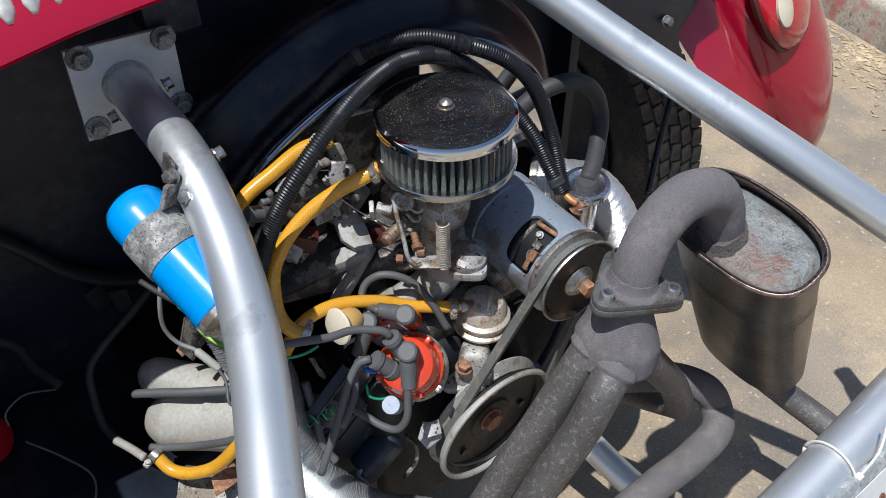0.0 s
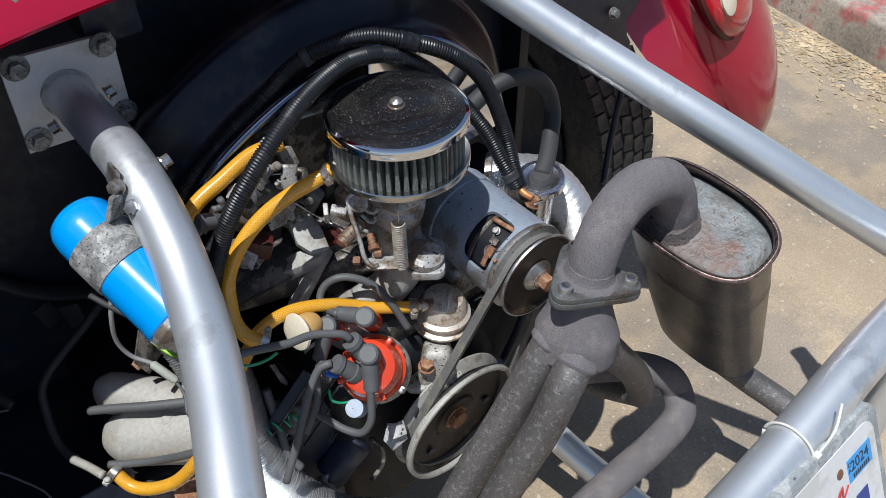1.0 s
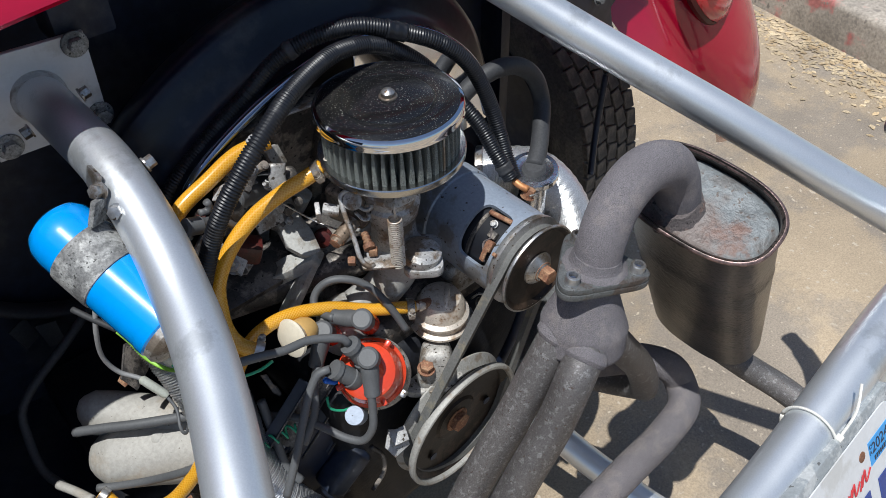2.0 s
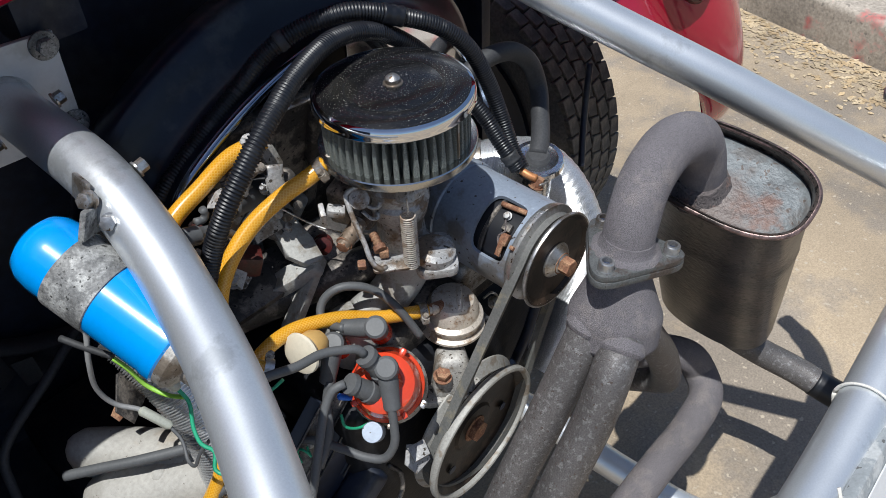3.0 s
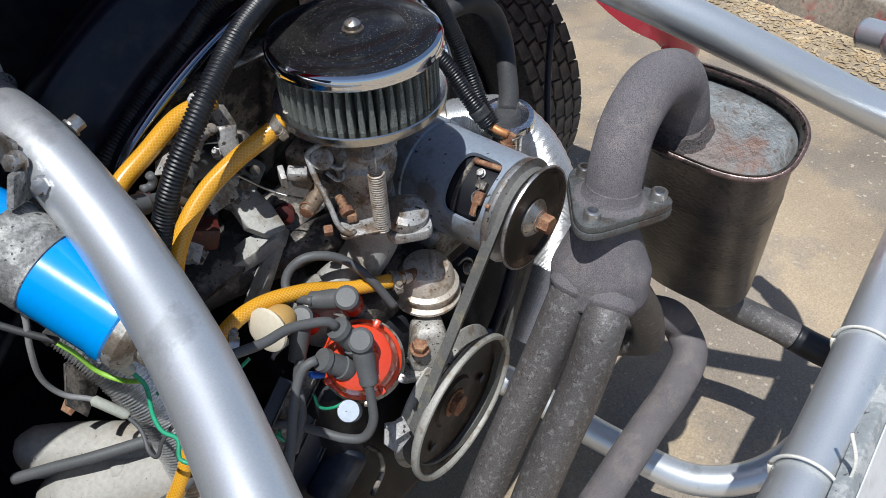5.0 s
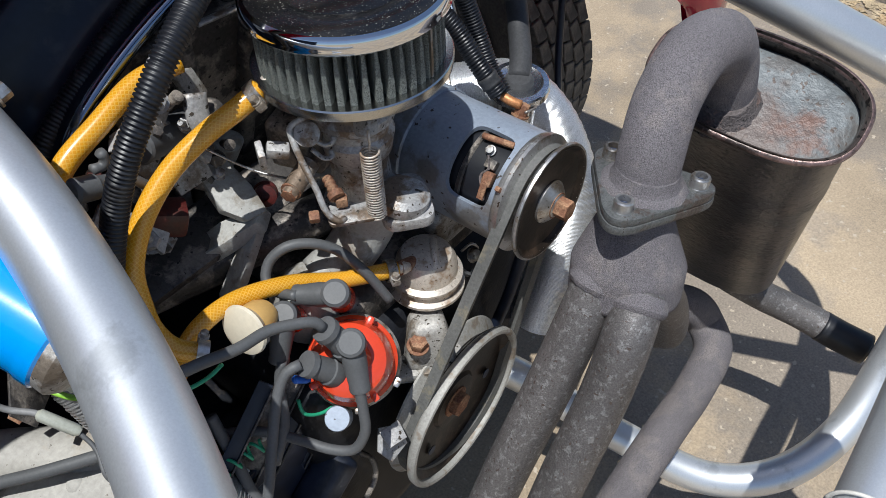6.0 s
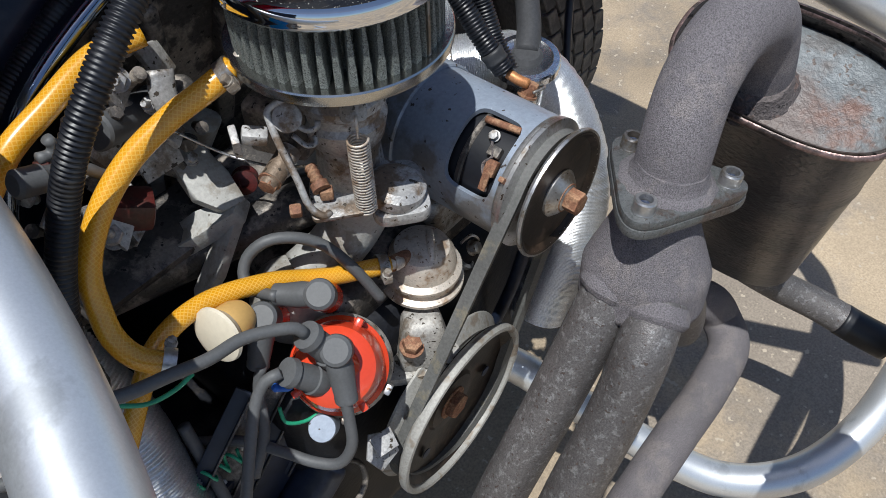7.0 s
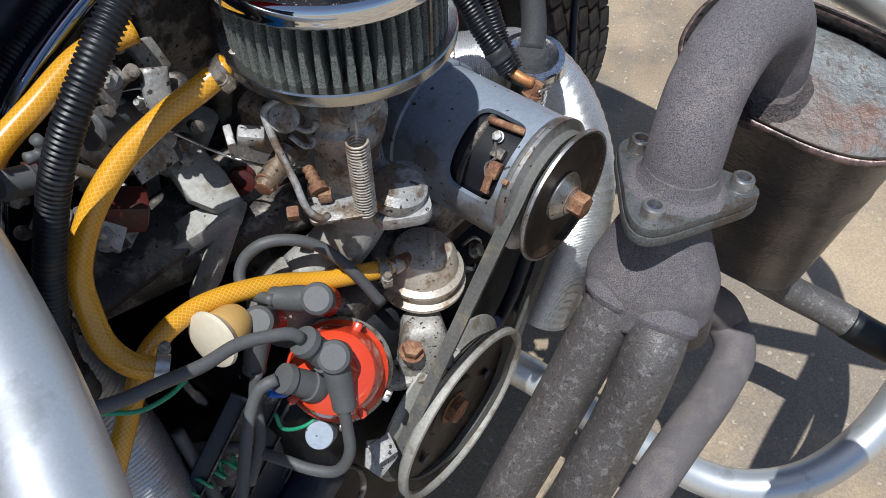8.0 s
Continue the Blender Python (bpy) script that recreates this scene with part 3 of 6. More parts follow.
# ---- tube frame ----
def tube_frame():
    f = thing("tube_frame", (-0.25, 0.30, 0.85), "silver painted steel tube frame bolted round the engine", "tube frame")
    left = part("tube", sweep("tube", [(-0.247, 0.315, 0.852), (-0.248, 0.22, 0.858), (-0.247, 0.15, 0.852), (-0.251, 0.09, 0.832), (-0.262, 0.03, 0.812), (-0.280, -0.035, 0.799), (-0.316, -0.128, 0.785), (-0.40, -0.32, 0.76)], 0.0215, 36, 0.008), M_SILVER, f)
    pl = part("mounting_plate", plate("mounting_plate", [(-0.056, -0.045), (0.046, -0.050), (0.051, 0.044), (-0.050, 0.050)], 0.006, Matrix.Translation((-0.243, 0.303, 0.852)) @ Matrix.Rotation(radians(90), 4, "X"), 0.001), M_PLATE, f, "pale dusty bolted mounting plate")
    for x, z in ((-0.281, 0.893), (-0.203, 0.888), (-0.287, 0.819), (-0.203, 0.815)):
        bolt = part("bolt", hexbolt("bolt", (x, 0.2945, z), (0, -1, 0), 0.0078, 0.008), M_CLAMP, pl, "grimy hexagon bolt")
        bolt.data = join("bolt", bolt.data, lathe("bolt", [(0.0122, 0.0), (0.0122, 0.002), (0.0114, 0.0026), (0.007, 0.0026)], (x, 0.297, z), (0, -1, 0), 28))
        bolt.data.materials.append(M_CLAMP)
    part("weld", lathe("weld", [(0.0218, -0.006), (0.0246, -0.004), (0.0240, 0.002), (0.0217, 0.005)], (-0.247, 0.293, 0.853), (0, -1, 0), 30), M_WHITEPLATE, pl)
    for at, ax in (((-0.225, 0.135, 0.856), (1, 0, 0.25)), ((-0.222, 0.258, 0.862), (1, 0, 0.2)), ((-0.272, 0.262, 0.846), (-1, 0, -0.2))):
        part("bolt", hexbolt("bolt", at, ax, 0.0052, 0.007), M_STEEL, f, "steel bolt through the tube")
    part("tube", sweep("tube", [(0.0749, 0.327, 0.9722), (0.2078, 0.1091, 0.8414), (0.3072, -0.0694, 0.7506), (0.4128, -0.2399, 0.6539), (0.4889, -0.3549, 0.5883)], 0.0205, 36, 0.008), M_SILVER, f)
    part("tube", sweep("tube", [(-0.75, -0.318, 0.594), (-0.30, -0.316, 0.614), (0.026, -0.313, 0.628), (0.240, -0.301, 0.658), (0.403, -0.294, 0.667), (0.50, -0.272, 0.665), (0.57, -0.225, 0.655), (0.60, -0.185, 0.645)], 0.0225, 36, 0.008), M_SILVER, f, "silver rear bumper tube")
    part("tube", sweep("tube", [(0.0314, 0.2301, 0.3151), (0.082, 0.1504, 0.306), (0.131, 0.0562, 0.2896), (0.1747, -0.0891, 0.2259), (0.2112, -0.2026, 0.1934), (0.2642, -0.2657, 0.2022), (0.3418, -0.3004, 0.234), (0.4191, -0.3052, 0.3186), (0.452, -0.298, 0.46), (0.46, -0.285, 0.655)], 0.0205, 30, 0.008), M_SILVER, f, "lower silver brace tube")
    part("tube_end", sweep("tube_end", [(0.598, -0.19, 0.646), (0.618, -0.145, 0.636)], 0.0185, 28), M_SILVER, f)
    return f


tube_frame()


# ---- oil filter on the frame ----
def oil_filter():
    a, b = V(-0.3037, 0.1563, 0.8305), V(-0.2733, 0.0491, 0.7733)
    ax = (b - a).normalized()
    o = thing("oil_filter", a, "bright blue spin-on oil filter strapped to the tube frame", "oil filter")
    L, r = (b - a).length, 0.0284
    part("can", lathe("can", [(0.001, 0.0), (r * 0.6, 0.001), (r * 0.82, 0.005), (r * 0.95, 0.012), (r, 0.022), (r, L - 0.010), (r * 1.03, L - 0.007), (r * 1.03, L), (r * 0.96, L + 0.002)], a, ax, 64), M_BLUE, o)
    part("strap", lathe("strap", [(r * 1.005, 0.034), (r * 1.04, 0.0345), (r * 1.05, 0.037), (r * 1.05, 0.066), (r * 1.04, 0.0685), (r * 1.005, 0.069)], a, ax, 56), M_CLAMP, o, "grimy steel strap")
    part("bracket", block("bracket", (0.028, 0.005, 0.022), Matrix.Translation((-0.272, 0.118, 0.848)) @ Matrix.Rotation(radians(25), 4, "Y") @ Matrix.Rotation(radians(35), 4, "Z"), 0.002), M_CLAMP, o, "bent steel bracket")
    part("bracket", block("bracket", (0.004, 0.020, 0.018), Matrix.Translation((-0.266, 0.135, 0.862)) @ Matrix.Rotation(radians(20), 4, "Y"), 0.002), M_STEEL, o, "bent steel bracket")
    part("adapter", lathe("adapter", [(r * 0.98, L + 0.001), (r * 1.0, L + 0.008), (r * 0.85, L + 0.013), (r * 0.6, L + 0.016), (r * 0.55, L + 0.035), (0.008, L + 0.04)], a, ax, 40), M_CAST, o, "cast filter head")
    part("adapter_bolt", hexbolt("adapter_bolt", b + ax * 0.012 + V(0.008, -0.030, 0), (0.1, -0.9, -0.3), 0.005, 0.007), M_PUMP, o, "brassy hexagon fitting")
    part("bolt", hexbolt("bolt", (-0.269, 0.120, 0.862), (-0.7, -0.4, 0.5), 0.0058, 0.006), M_STEEL, o, "dusty hexagon bolt")
    part("bolt", hexbolt("bolt", (-0.266, 0.104, 0.850), (-0.6, -0.6, 0.5), 0.0055, 0.006), M_STEEL, o, "dusty hexagon bolt")
    return o


oil_filter()


# ---- engine ----
def engine():
    e = thing("engine", (0, 0.15, 0.40), "air-cooled engine block with oily dark castings, the lower ones blackened for shade", "engine")
    # crankcase, banks and shaft nose have deep shade painted into their colour
    part("crankcase", block("crankcase", (0.30, 0.30, 0.30), pose(0.0, 0.20, 0.40), 0.03, 3), M_SHADECAST, e)
    part("case_top", block("case_top", (0.22, 0.20, 0.06), pose(0.03, 0.17, 0.555), 0.02, 3), M_DARKCAST, e)
    part("cylinder_bank", block("cylinder_bank", (0.22, 0.26, 0.15), pose(-0.25, 0.27, 0.385), 0.02, 3), M_SHADECAST, e, "cylinder bank coloured black for the shade")
    part("cylinder_bank", block("cylinder_bank", (0.20, 0.28, 0.16), pose(0.25, 0.25, 0.40), 0.02, 3), M_SHADECAST, e, "cylinder bank coloured black for the shade")
    part("rear_tin", block("rear_tin", (0.32, 0.008, 0.26), pose(-0.08, 0.075, 0.37), 0.003), M_BLACK, e, "black pulley tin")
    part("shaft_nose", lathe("shaft_nose", [(0.04, -0.08), (0.04, -0.03)], (-0.005, 0.0, 0.425), (0, -1, 0), 30), M_SHADECAST, e)
    part("heat_riser", sweep("heat_riser", [(-0.22, 0.22, 0.60), (-0.10, 0.17, 0.615), (0.02, 0.13, 0.62), (0.14, 0.13, 0.60)], 0.019, 20), M_DARKCAST, e, "dark manifold pipe")
    return e


engine()


def slab(name, points, thick):
    """A flat casting: a polygon in space, thickened downwards along its normal."""
    p = [V(q) for q in points]
    nrm = (p[1] - p[0]).cross(p[2] - p[0]).normalized()
    if nrm.z < 0:
        nrm = -nrm
    n = len(p)
    faces = [tuple(range(n)), tuple(reversed(range(n, 2 * n)))] + [(i, i + n, (i + 1) % n + n, (i + 1) % n) for i in range(n)]
    bm = bmesh.new()
    bm.from_mesh(mesh_of(name, p + [q - nrm * thick for q in p], faces))
    bmesh.ops.recalc_face_normals(bm, faces=bm.faces[:])
    bmesh.ops.bevel(bm, geom=bm.edges[:], offset=min(0.0022, thick * 0.3), segments=2, affect="EDGES", profile=0.6)
    me = bpy.data.meshes.new(name)
    bm.to_mesh(me)
    bm.free()
    me.polygons.foreach_set("use_smooth", [True] * len(me.polygons))
    return sharpen(me, 40)


def manifold():
    o = thing("intake_manifold", (-0.06, 0.22, 0.60), "pale grey cast intake manifold with forked arms", "manifold")
    part("arm", slab("arm", [(-0.083, 0.222, 0.686), (-0.066, 0.213, 0.680), (-0.062, 0.185, 0.655), (-0.066, 0.165, 0.642), (-0.085, 0.166, 0.645), (-0.094, 0.184, 0.652), (-0.092, 0.205, 0.672)], 0.014), M_ALLOY, o, "flat forked casting")
    part("arm", slab("arm", [(-0.066, 0.172, 0.645), (-0.080, 0.164, 0.640), (-0.104, 0.178, 0.628), (-0.150, 0.214, 0.597), (-0.172, 0.236, 0.580), (-0.160, 0.246, 0.583), (-0.118, 0.214, 0.612), (-0.094, 0.194, 0.634)], 0.016), M_ALLOY, o, "flat forked casting")
    part("arm", slab("arm", [(-0.070, 0.180, 0.640), (-0.076, 0.166, 0.634), (-0.110, 0.160, 0.600), (-0.132, 0.165, 0.578), (-0.122, 0.180, 0.582)], 0.010), M_ALLOY, o, "pale lower web")
    part("arm", sweep("arm", [(-0.045, 0.235, 0.665), (-0.055, 0.255, 0.62), (-0.062, 0.265, 0.585), (-0.10, 0.25, 0.575), (-0.17, 0.235, 0.57)], lambda s: 0.017 - 0.03 * s, 18, flat=0.7), M_ALLOY, o)
    part("arm", sweep("arm", [(-0.06, 0.265, 0.585), (-0.02, 0.225, 0.60), (0.02, 0.17, 0.625)], 0.014, 18), M_ALLOY, o)
    part("runner", sweep("runner", [(-0.006, 0.112, 0.645), (-0.006, 0.117, 0.615), (-0.026, 0.122, 0.59), (-0.056, 0.132, 0.575)], lambda s: 0.026 - 0.06 * s, 24), M_ALLOY, o)
    part("rib", block("rib", (0.012, 0.10, 0.05), pose(-0.085, 0.27, 0.60, 0, 20, -30), 0.003), M_ALLOY, o)
    part("boss", lathe("boss", [(0.036, 0), (0.034, 0.02), (0.022, 0.04), (0.01, 0.045)], (-0.064, 0.140, 0.540), (-0.1, -0.2, 1), 28), M_ALLOY, o, "domed cast cover")
    for at, size in (((-0.118, 0.236, 0.628), 0.008), ((-0.100, 0.244, 0.655), 0.007), ((-0.148, 0.240, 0.620), 0.007)):
        part("nut", hexbolt("nut", at, (-0.2, -0.4, 0.8), size, 0.008), M_RUST, o, "rusty manifold nut")
    part("lug", slab("lug", [(-0.135, 0.225, 0.668), (-0.118, 0.216, 0.668), (-0.112, 0.222, 0.645), (-0.128, 0.236, 0.640)], 0.008), M_ALLOY, o)
    part("lug", slab("lug", [(-0.112, 0.262, 0.700), (-0.090, 0.250, 0.700), (-0.088, 0.262, 0.680), (-0.108, 0.274, 0.678)], 0.008), M_ALLOY, o)
    o.location += V(-0.014, -0.022, 0.020)
    return o


manifold()


def fan_shroud():
    o = thing("fan_shroud", (0.02, 0.22, 0.60), "polished chrome fan shroud arching over the engine", "fan shroud")
    arch = [(-0.232, 0.62), (-0.226, 0.68), (-0.2115, 0.7193), (-0.1778, 0.7754), (-0.0798, 0.8292), (0.0112, 0.8481), (0.085, 0.838), (0.150, 0.800), (0.198, 0.742), (0.222, 0.67)]
    c = spline([V(x, 0, z) for x, z in arch], 0.010)
    mid = V(0.01, 0, 0.60)

    def skin(prof):
        verts, faces = [], []
        for p in c:
            out = (p - mid).normalized()
            for y, d in prof:
                q = p + out * d
                verts.append((q.x, y, q.z))
        k = len(prof)
        for i in range(len(c) - 1):
            for j in range(k - 1):
                faces.append((i * k + j, (i + 1) * k + j, (i + 1) * k + j + 1, i * k + j + 1))
        return mesh_of("shell", verts, faces)

    part("lip", skin(((0.196, -0.010), (0.191, -0.008), (0.1885, -0.004), (0.1885, -0.001), (0.191, 0.002), (0.196, 0.002))), M_LIP_SKYBLUE, o, "rolled chrome lip tinted with the sky's reflection")
    # the shell's dark reflection is put into its colour
    part("shell", skin(((0.196, 0.001), (0.210, 0.000), (0.222, 0.002), (0.231, 0.010), (0.238, 0.024), (0.243, 0.037), (0.248, 0.045), (0.255, 0.048), (0.266, 0.047), (0.285, 0.038), (0.31, 0.015))), M_CHROME_DARKBAY, o, "chrome shroud body coloured dark for the mirrored bay")
    flat = [(mid + (p - mid) * 0.965) for p in c]
    right = [(p.x, p.z) for p in flat if p.x > 0.02]
    part("rear_face", plate("rear_face", [(0.02, 0.66)] + right, 0.004, Matrix.Translation((0, 0.200, 0)) @ Matrix.Rotation(radians(90), 4, "X"), 0.0012), M_CHROME, o, "mirror-bright rear face")
    part("front_face", plate("front_face", [(p.x, p.z) for p in flat], 0.004, Matrix.Translation((0, 0.300, 0)) @ Matrix.Rotation(radians(90), 4, "X"), 0), M_BLACK, o, "dark inner face")
    return o


fan_shroud()


def right_duct():
    pts = [(0.178, 0.168, 0.612), (0.198, 0.146, 0.616), (0.225, 0.123, 0.610), (0.243, 0.100, 0.583), (0.247, 0.076, 0.548), (0.236, 0.050, 0.500), (0.205, 0.035, 0.44), (0.17, 0.04, 0.36)]
    o = thing("heater_duct", (0.235, 0.05, 0.57), "silver corrugated aluminium heater duct curving down", "duct", "heater ducts")
    part("hose", sweep("hose", pts, lambda s: 0.033 + 0.00028 * math.sin(s * 4600 + 1.6 * math.sin(s * 90)) + 0.0003 * math.sin(s * 610), 48, 0.0003), M_FOIL, o)
    part("band_clamp", lathe("band_clamp", [(0.0345, -0.005), (0.0355, -0.004), (0.0355, 0.004), (0.0345, 0.005)], pts[0], V(pts[1]) - V(pts[0]), 48, close=True), M_STEEL, o, "steel band clamp")


right_duct()


def oil_filler():
    o = thing("oil_filler", (0.19, 0.097, 0.58), "short oil filler neck with a knurled chrome cap", "oil filler")
    ax, at = V(-0.10, -0.10, 1), V(0.185, 0.089, 0.652)
    part("neck", lathe("neck", [(0.018, -0.075), (0.018, -0.006), (0.022, -0.004), (0.022, 0.0)], at, ax, 36), M_BRUSHED, o)
    part("cap", lathe("cap", [(0.0275, 0.0), (0.0292, 0.001), (0.0292, 0.008), (0.0280, 0.0095), (0.023, 0.0100), (0.021, 0.0088), (0.012, 0.0086)], at, ax, 96, wave=lambda a, h: 1 + (0.012 if math.sin(48 * a) > 0 and 0.0005 < h < 0.0085 else 0)), M_BRUSHED, o, "knurled chrome cap")
    part("collar", lathe("collar", [(0.0140, 0.0085), (0.0140, 0.011), (0.0110, 0.0145), (0.004, 0.0150)], at, ax, 28), M_RUBBER, o, "black rubber collar")
    return o


oil_filler()


# ---- generator, belt and pulleys ----
GX, GZ = 0.076, 0.648


def generator():
    o = thing("generator", (GX, 0.08, GZ - 0.05), "grey-blue cylindrical generator with a brush window", "generator")
    r = 0.0505
    m = axes((GX, 0.0, GZ), (0, 1, 0))
    # the shell, with a rounded opening over the brushes
    verts, faces = [], []
    a0, a1, h0, h1 = radians(92), radians(172), 0.006, 0.054

    def skin(a, h, q):
        verts.append(V(GX + q * math.cos(a), h, GZ + q * math.sin(a)))
        return len(verts) - 1

    for lo, hi, s0, s1, n in ((0.001, h0, 0, 2 * math.pi, 96), (h1, 0.24, 0, 2 * math.pi, 96), (h0, h1, a1, a0 + 2 * math.pi, 80)):
        for k in range(n):
            u, w = s0 + (s1 - s0) * k / n, s0 + (s1 - s0) * (k + 1) / n
            faces.append((skin(u, lo, r), skin(u, hi, r), skin(w, hi, r), skin(w, lo, r)))
    n, ring_out, ring_in, ring_deep = 72, [], [], []
    am, hm, da, dh = (a0 + a1) / 2, (h0 + h1) / 2, (a1 - a0) / 2, (h1 - h0) / 2
    for k in range(n):
        c, q = math.cos(2 * math.pi * k / n), math.sin(2 * math.pi * k / n)
        e = max(abs(c), abs(q))
        ring_out.append(skin(am + da * c / e, hm + dh * q / e, r))
        f = (abs(c) ** 5 + abs(q) ** 5) ** 0.2
        ring_in.append(skin(am + 0.93 * da * c / f, hm + 0.88 * dh * q / f, r))
        ring_deep.append(skin(am + 0.93 * da * c / f, hm + 0.88 * dh * q / f, r - 0.004))
    for k in range(n):
        k2 = (k + 1) % n
        faces.append((ring_out[k], ring_out[k2], ring_in[k2], ring_in[k]))
        faces.append((ring_in[k], ring_in[k2], ring_deep[k2], ring_deep[k]))
    body = part("housing", sharpen(mesh_of("housing", verts, faces)), M_GENBODY, o)
    # black drum paints the shade seen through the brush window
    part("inner_can", lathe("inner_can", [(0.0440, 0.003), (0.0440, 0.075), (0.030, 0.076)], (GX, 0.0, GZ), (0, 1, 0), 48), M_CONDUIT, o, "inner drum coloured black for the shade inside the housing")
    # added ring, kept dark to sink into that painted shade
    part("dark_ring", lathe("dark_ring", [(0.0445, 0.040), (0.0458, 0.041), (0.0458, 0.044), (0.0445, 0.045)], (GX, 0.0, GZ), (0, 1, 0), 48), M_DARKCAST, o, "added dark ring in the shaded window")

    def on_can(deg, y, d):
        a = radians(deg)
        return Matrix.Translation((GX + (0.0445 + d) * math.cos(a), y, GZ + (0.0445 + d) * math.sin(a))) @ Matrix.Rotation(-a, 4, "Y")

    part("brush_holder", block("brush_holder", (0.006, 0.009, 0.012), on_can(140, 0.017, 0.002), 0.0012), M_RUST, o, "rusty brush holder")
    part("brush_holder", block("brush_holder", (0.006, 0.010, 0.008), on_can(126, 0.020, 0.002), 0.0012), M_DARKCAST, o, "grey brush holder")
    part("brush_spring", sweep("brush_spring", [on_can(d, y, 0.0045).translation for d, y in ((160, 0.014), (150, 0.018), (139, 0.023), (131, 0.019), (120, 0.025))], 0.0016, 8, 0.002, flat=0.5), M_BURNT, o, "rusty brush lead")
    part("brush_strap", block("brush_strap", (0.002, 0.006, 0.014), on_can(152, 0.017, 0.005), 0.0008), M_RUST, o, "rusty strap")
    part("screw", hexbolt("screw", on_can(114, 0.027, 0.003).translation, (-0.64, -0.1, 0.76), 0.0035, 0.004), M_CARB, o)
    part("end_shield", lathe("end_shield", [(0.012, 0.002), (0.048, 0.002), (0.0508, 0.001), (0.0518, -0.001), (0.0518, -0.004), (0.050, -0.006), (0.012, -0.006)], (GX, 0.004, GZ), (0, 1, 0), 64), M_STEEL, o, "bright end shield")
    part("slot", block("slot", (0.004, 0.0045, 0.010), Matrix.Translation((GX - 0.0415, 0.002, GZ + 0.0305)) @ Matrix.Rotation(radians(-36), 4, "Y"), 0.001), M_RUST, o, "rusty slot in the end shield")
    lug = part("terminal", hexbolt("terminal", (0.134, 0.052, 0.669), (0.45, -0.1, 1), 0.0065, 0.010), M_RUST, o, "rusty terminal nut")
    part("copper_lug", sweep("copper_lug", [(0.1285, 0.068, 0.685), (0.130, 0.059, 0.682), (0.134, 0.052, 0.679)], 0.0042, 14, 0.002), M_COPPER, lug, "copper cable lug")
    part("clip", sweep("clip", [(0.126, 0.042, 0.680), (0.136, 0.039, 0.680), (0.145, 0.045, 0.674), (0.148, 0.054, 0.667)], 0.0012, 8, 0.002), M_STEEL, lug, "bent wire clip")
    part("strap", lathe("strap", [(0.0515, 0.10), (0.053, 0.101), (0.053, 0.125), (0.0515, 0.126)], (GX, 0.0, GZ), (0, 1, 0), 56), M_GENBODY, o)
    # the pedestal below
    part("pedestal", block("pedestal", (0.07, 0.09, 0.10), pose(GX, 0.12, GZ - 0.09), 0.012, 3, taper=1.2), M_CAST, o, "cast pedestal")
    part("window_bar", sweep("window_bar", [on_can(100, 0.012, 0.004).translation, on_can(104, 0.040, 0.004).translation], 0.0028, 10), M_RUST, o, "rusty through bolt")
    return o


generator()


def gen_pulley():
    o = thing("generator_pulley", (GX, -0.015, GZ), "two-piece steel generator pulley with a rusty nut", "pulley")
    ax, at = (0, -1, 0), V(GX, 0.006, GZ)
    part("rear_half", lathe("rear_half", [(0.012, 0.002), (0.050, 0.003), (0.0525, 0.006), (0.0525, 0.009), (0.034, 0.016), (0.012, 0.016)], at, ax, 64), M_STEEL, o)
    part("front_half", lathe("front_half", [(0.034, 0.0165), (0.0515, 0.024), (0.0525, 0.026), (0.052, 0.028), (0.048, 0.0275), (0.044, 0.0225), (0.030, 0.0215), (0.012, 0.022)], at, ax, 64, dish=True), M_STEEL, o)
    part("recess", lathe("recess", [(0.0502, 0.0282), (0.0484, 0.0279), (0.0445, 0.0240), (0.030, 0.0230), (0.018, 0.0240)], at, ax, 48, dish=True), M_PULLEYIN, o, "dark oily pulley face")
    part("washer", lathe("washer", [(0.019, 0.023), (0.019, 0.026), (0.015, 0.030), (0.009, 0.034)], at, ax, 32), M_STEEL, o, "cupped steel washer")
    part("nut", hexbolt("nut", V(GX, -0.027, GZ), ax, 0.0092, 0.012), M_RUST, o, "rusty hexagon nut")
    return o


gen_pulley()

CX, CZ, CR = -0.010, 0.427, 0.0875


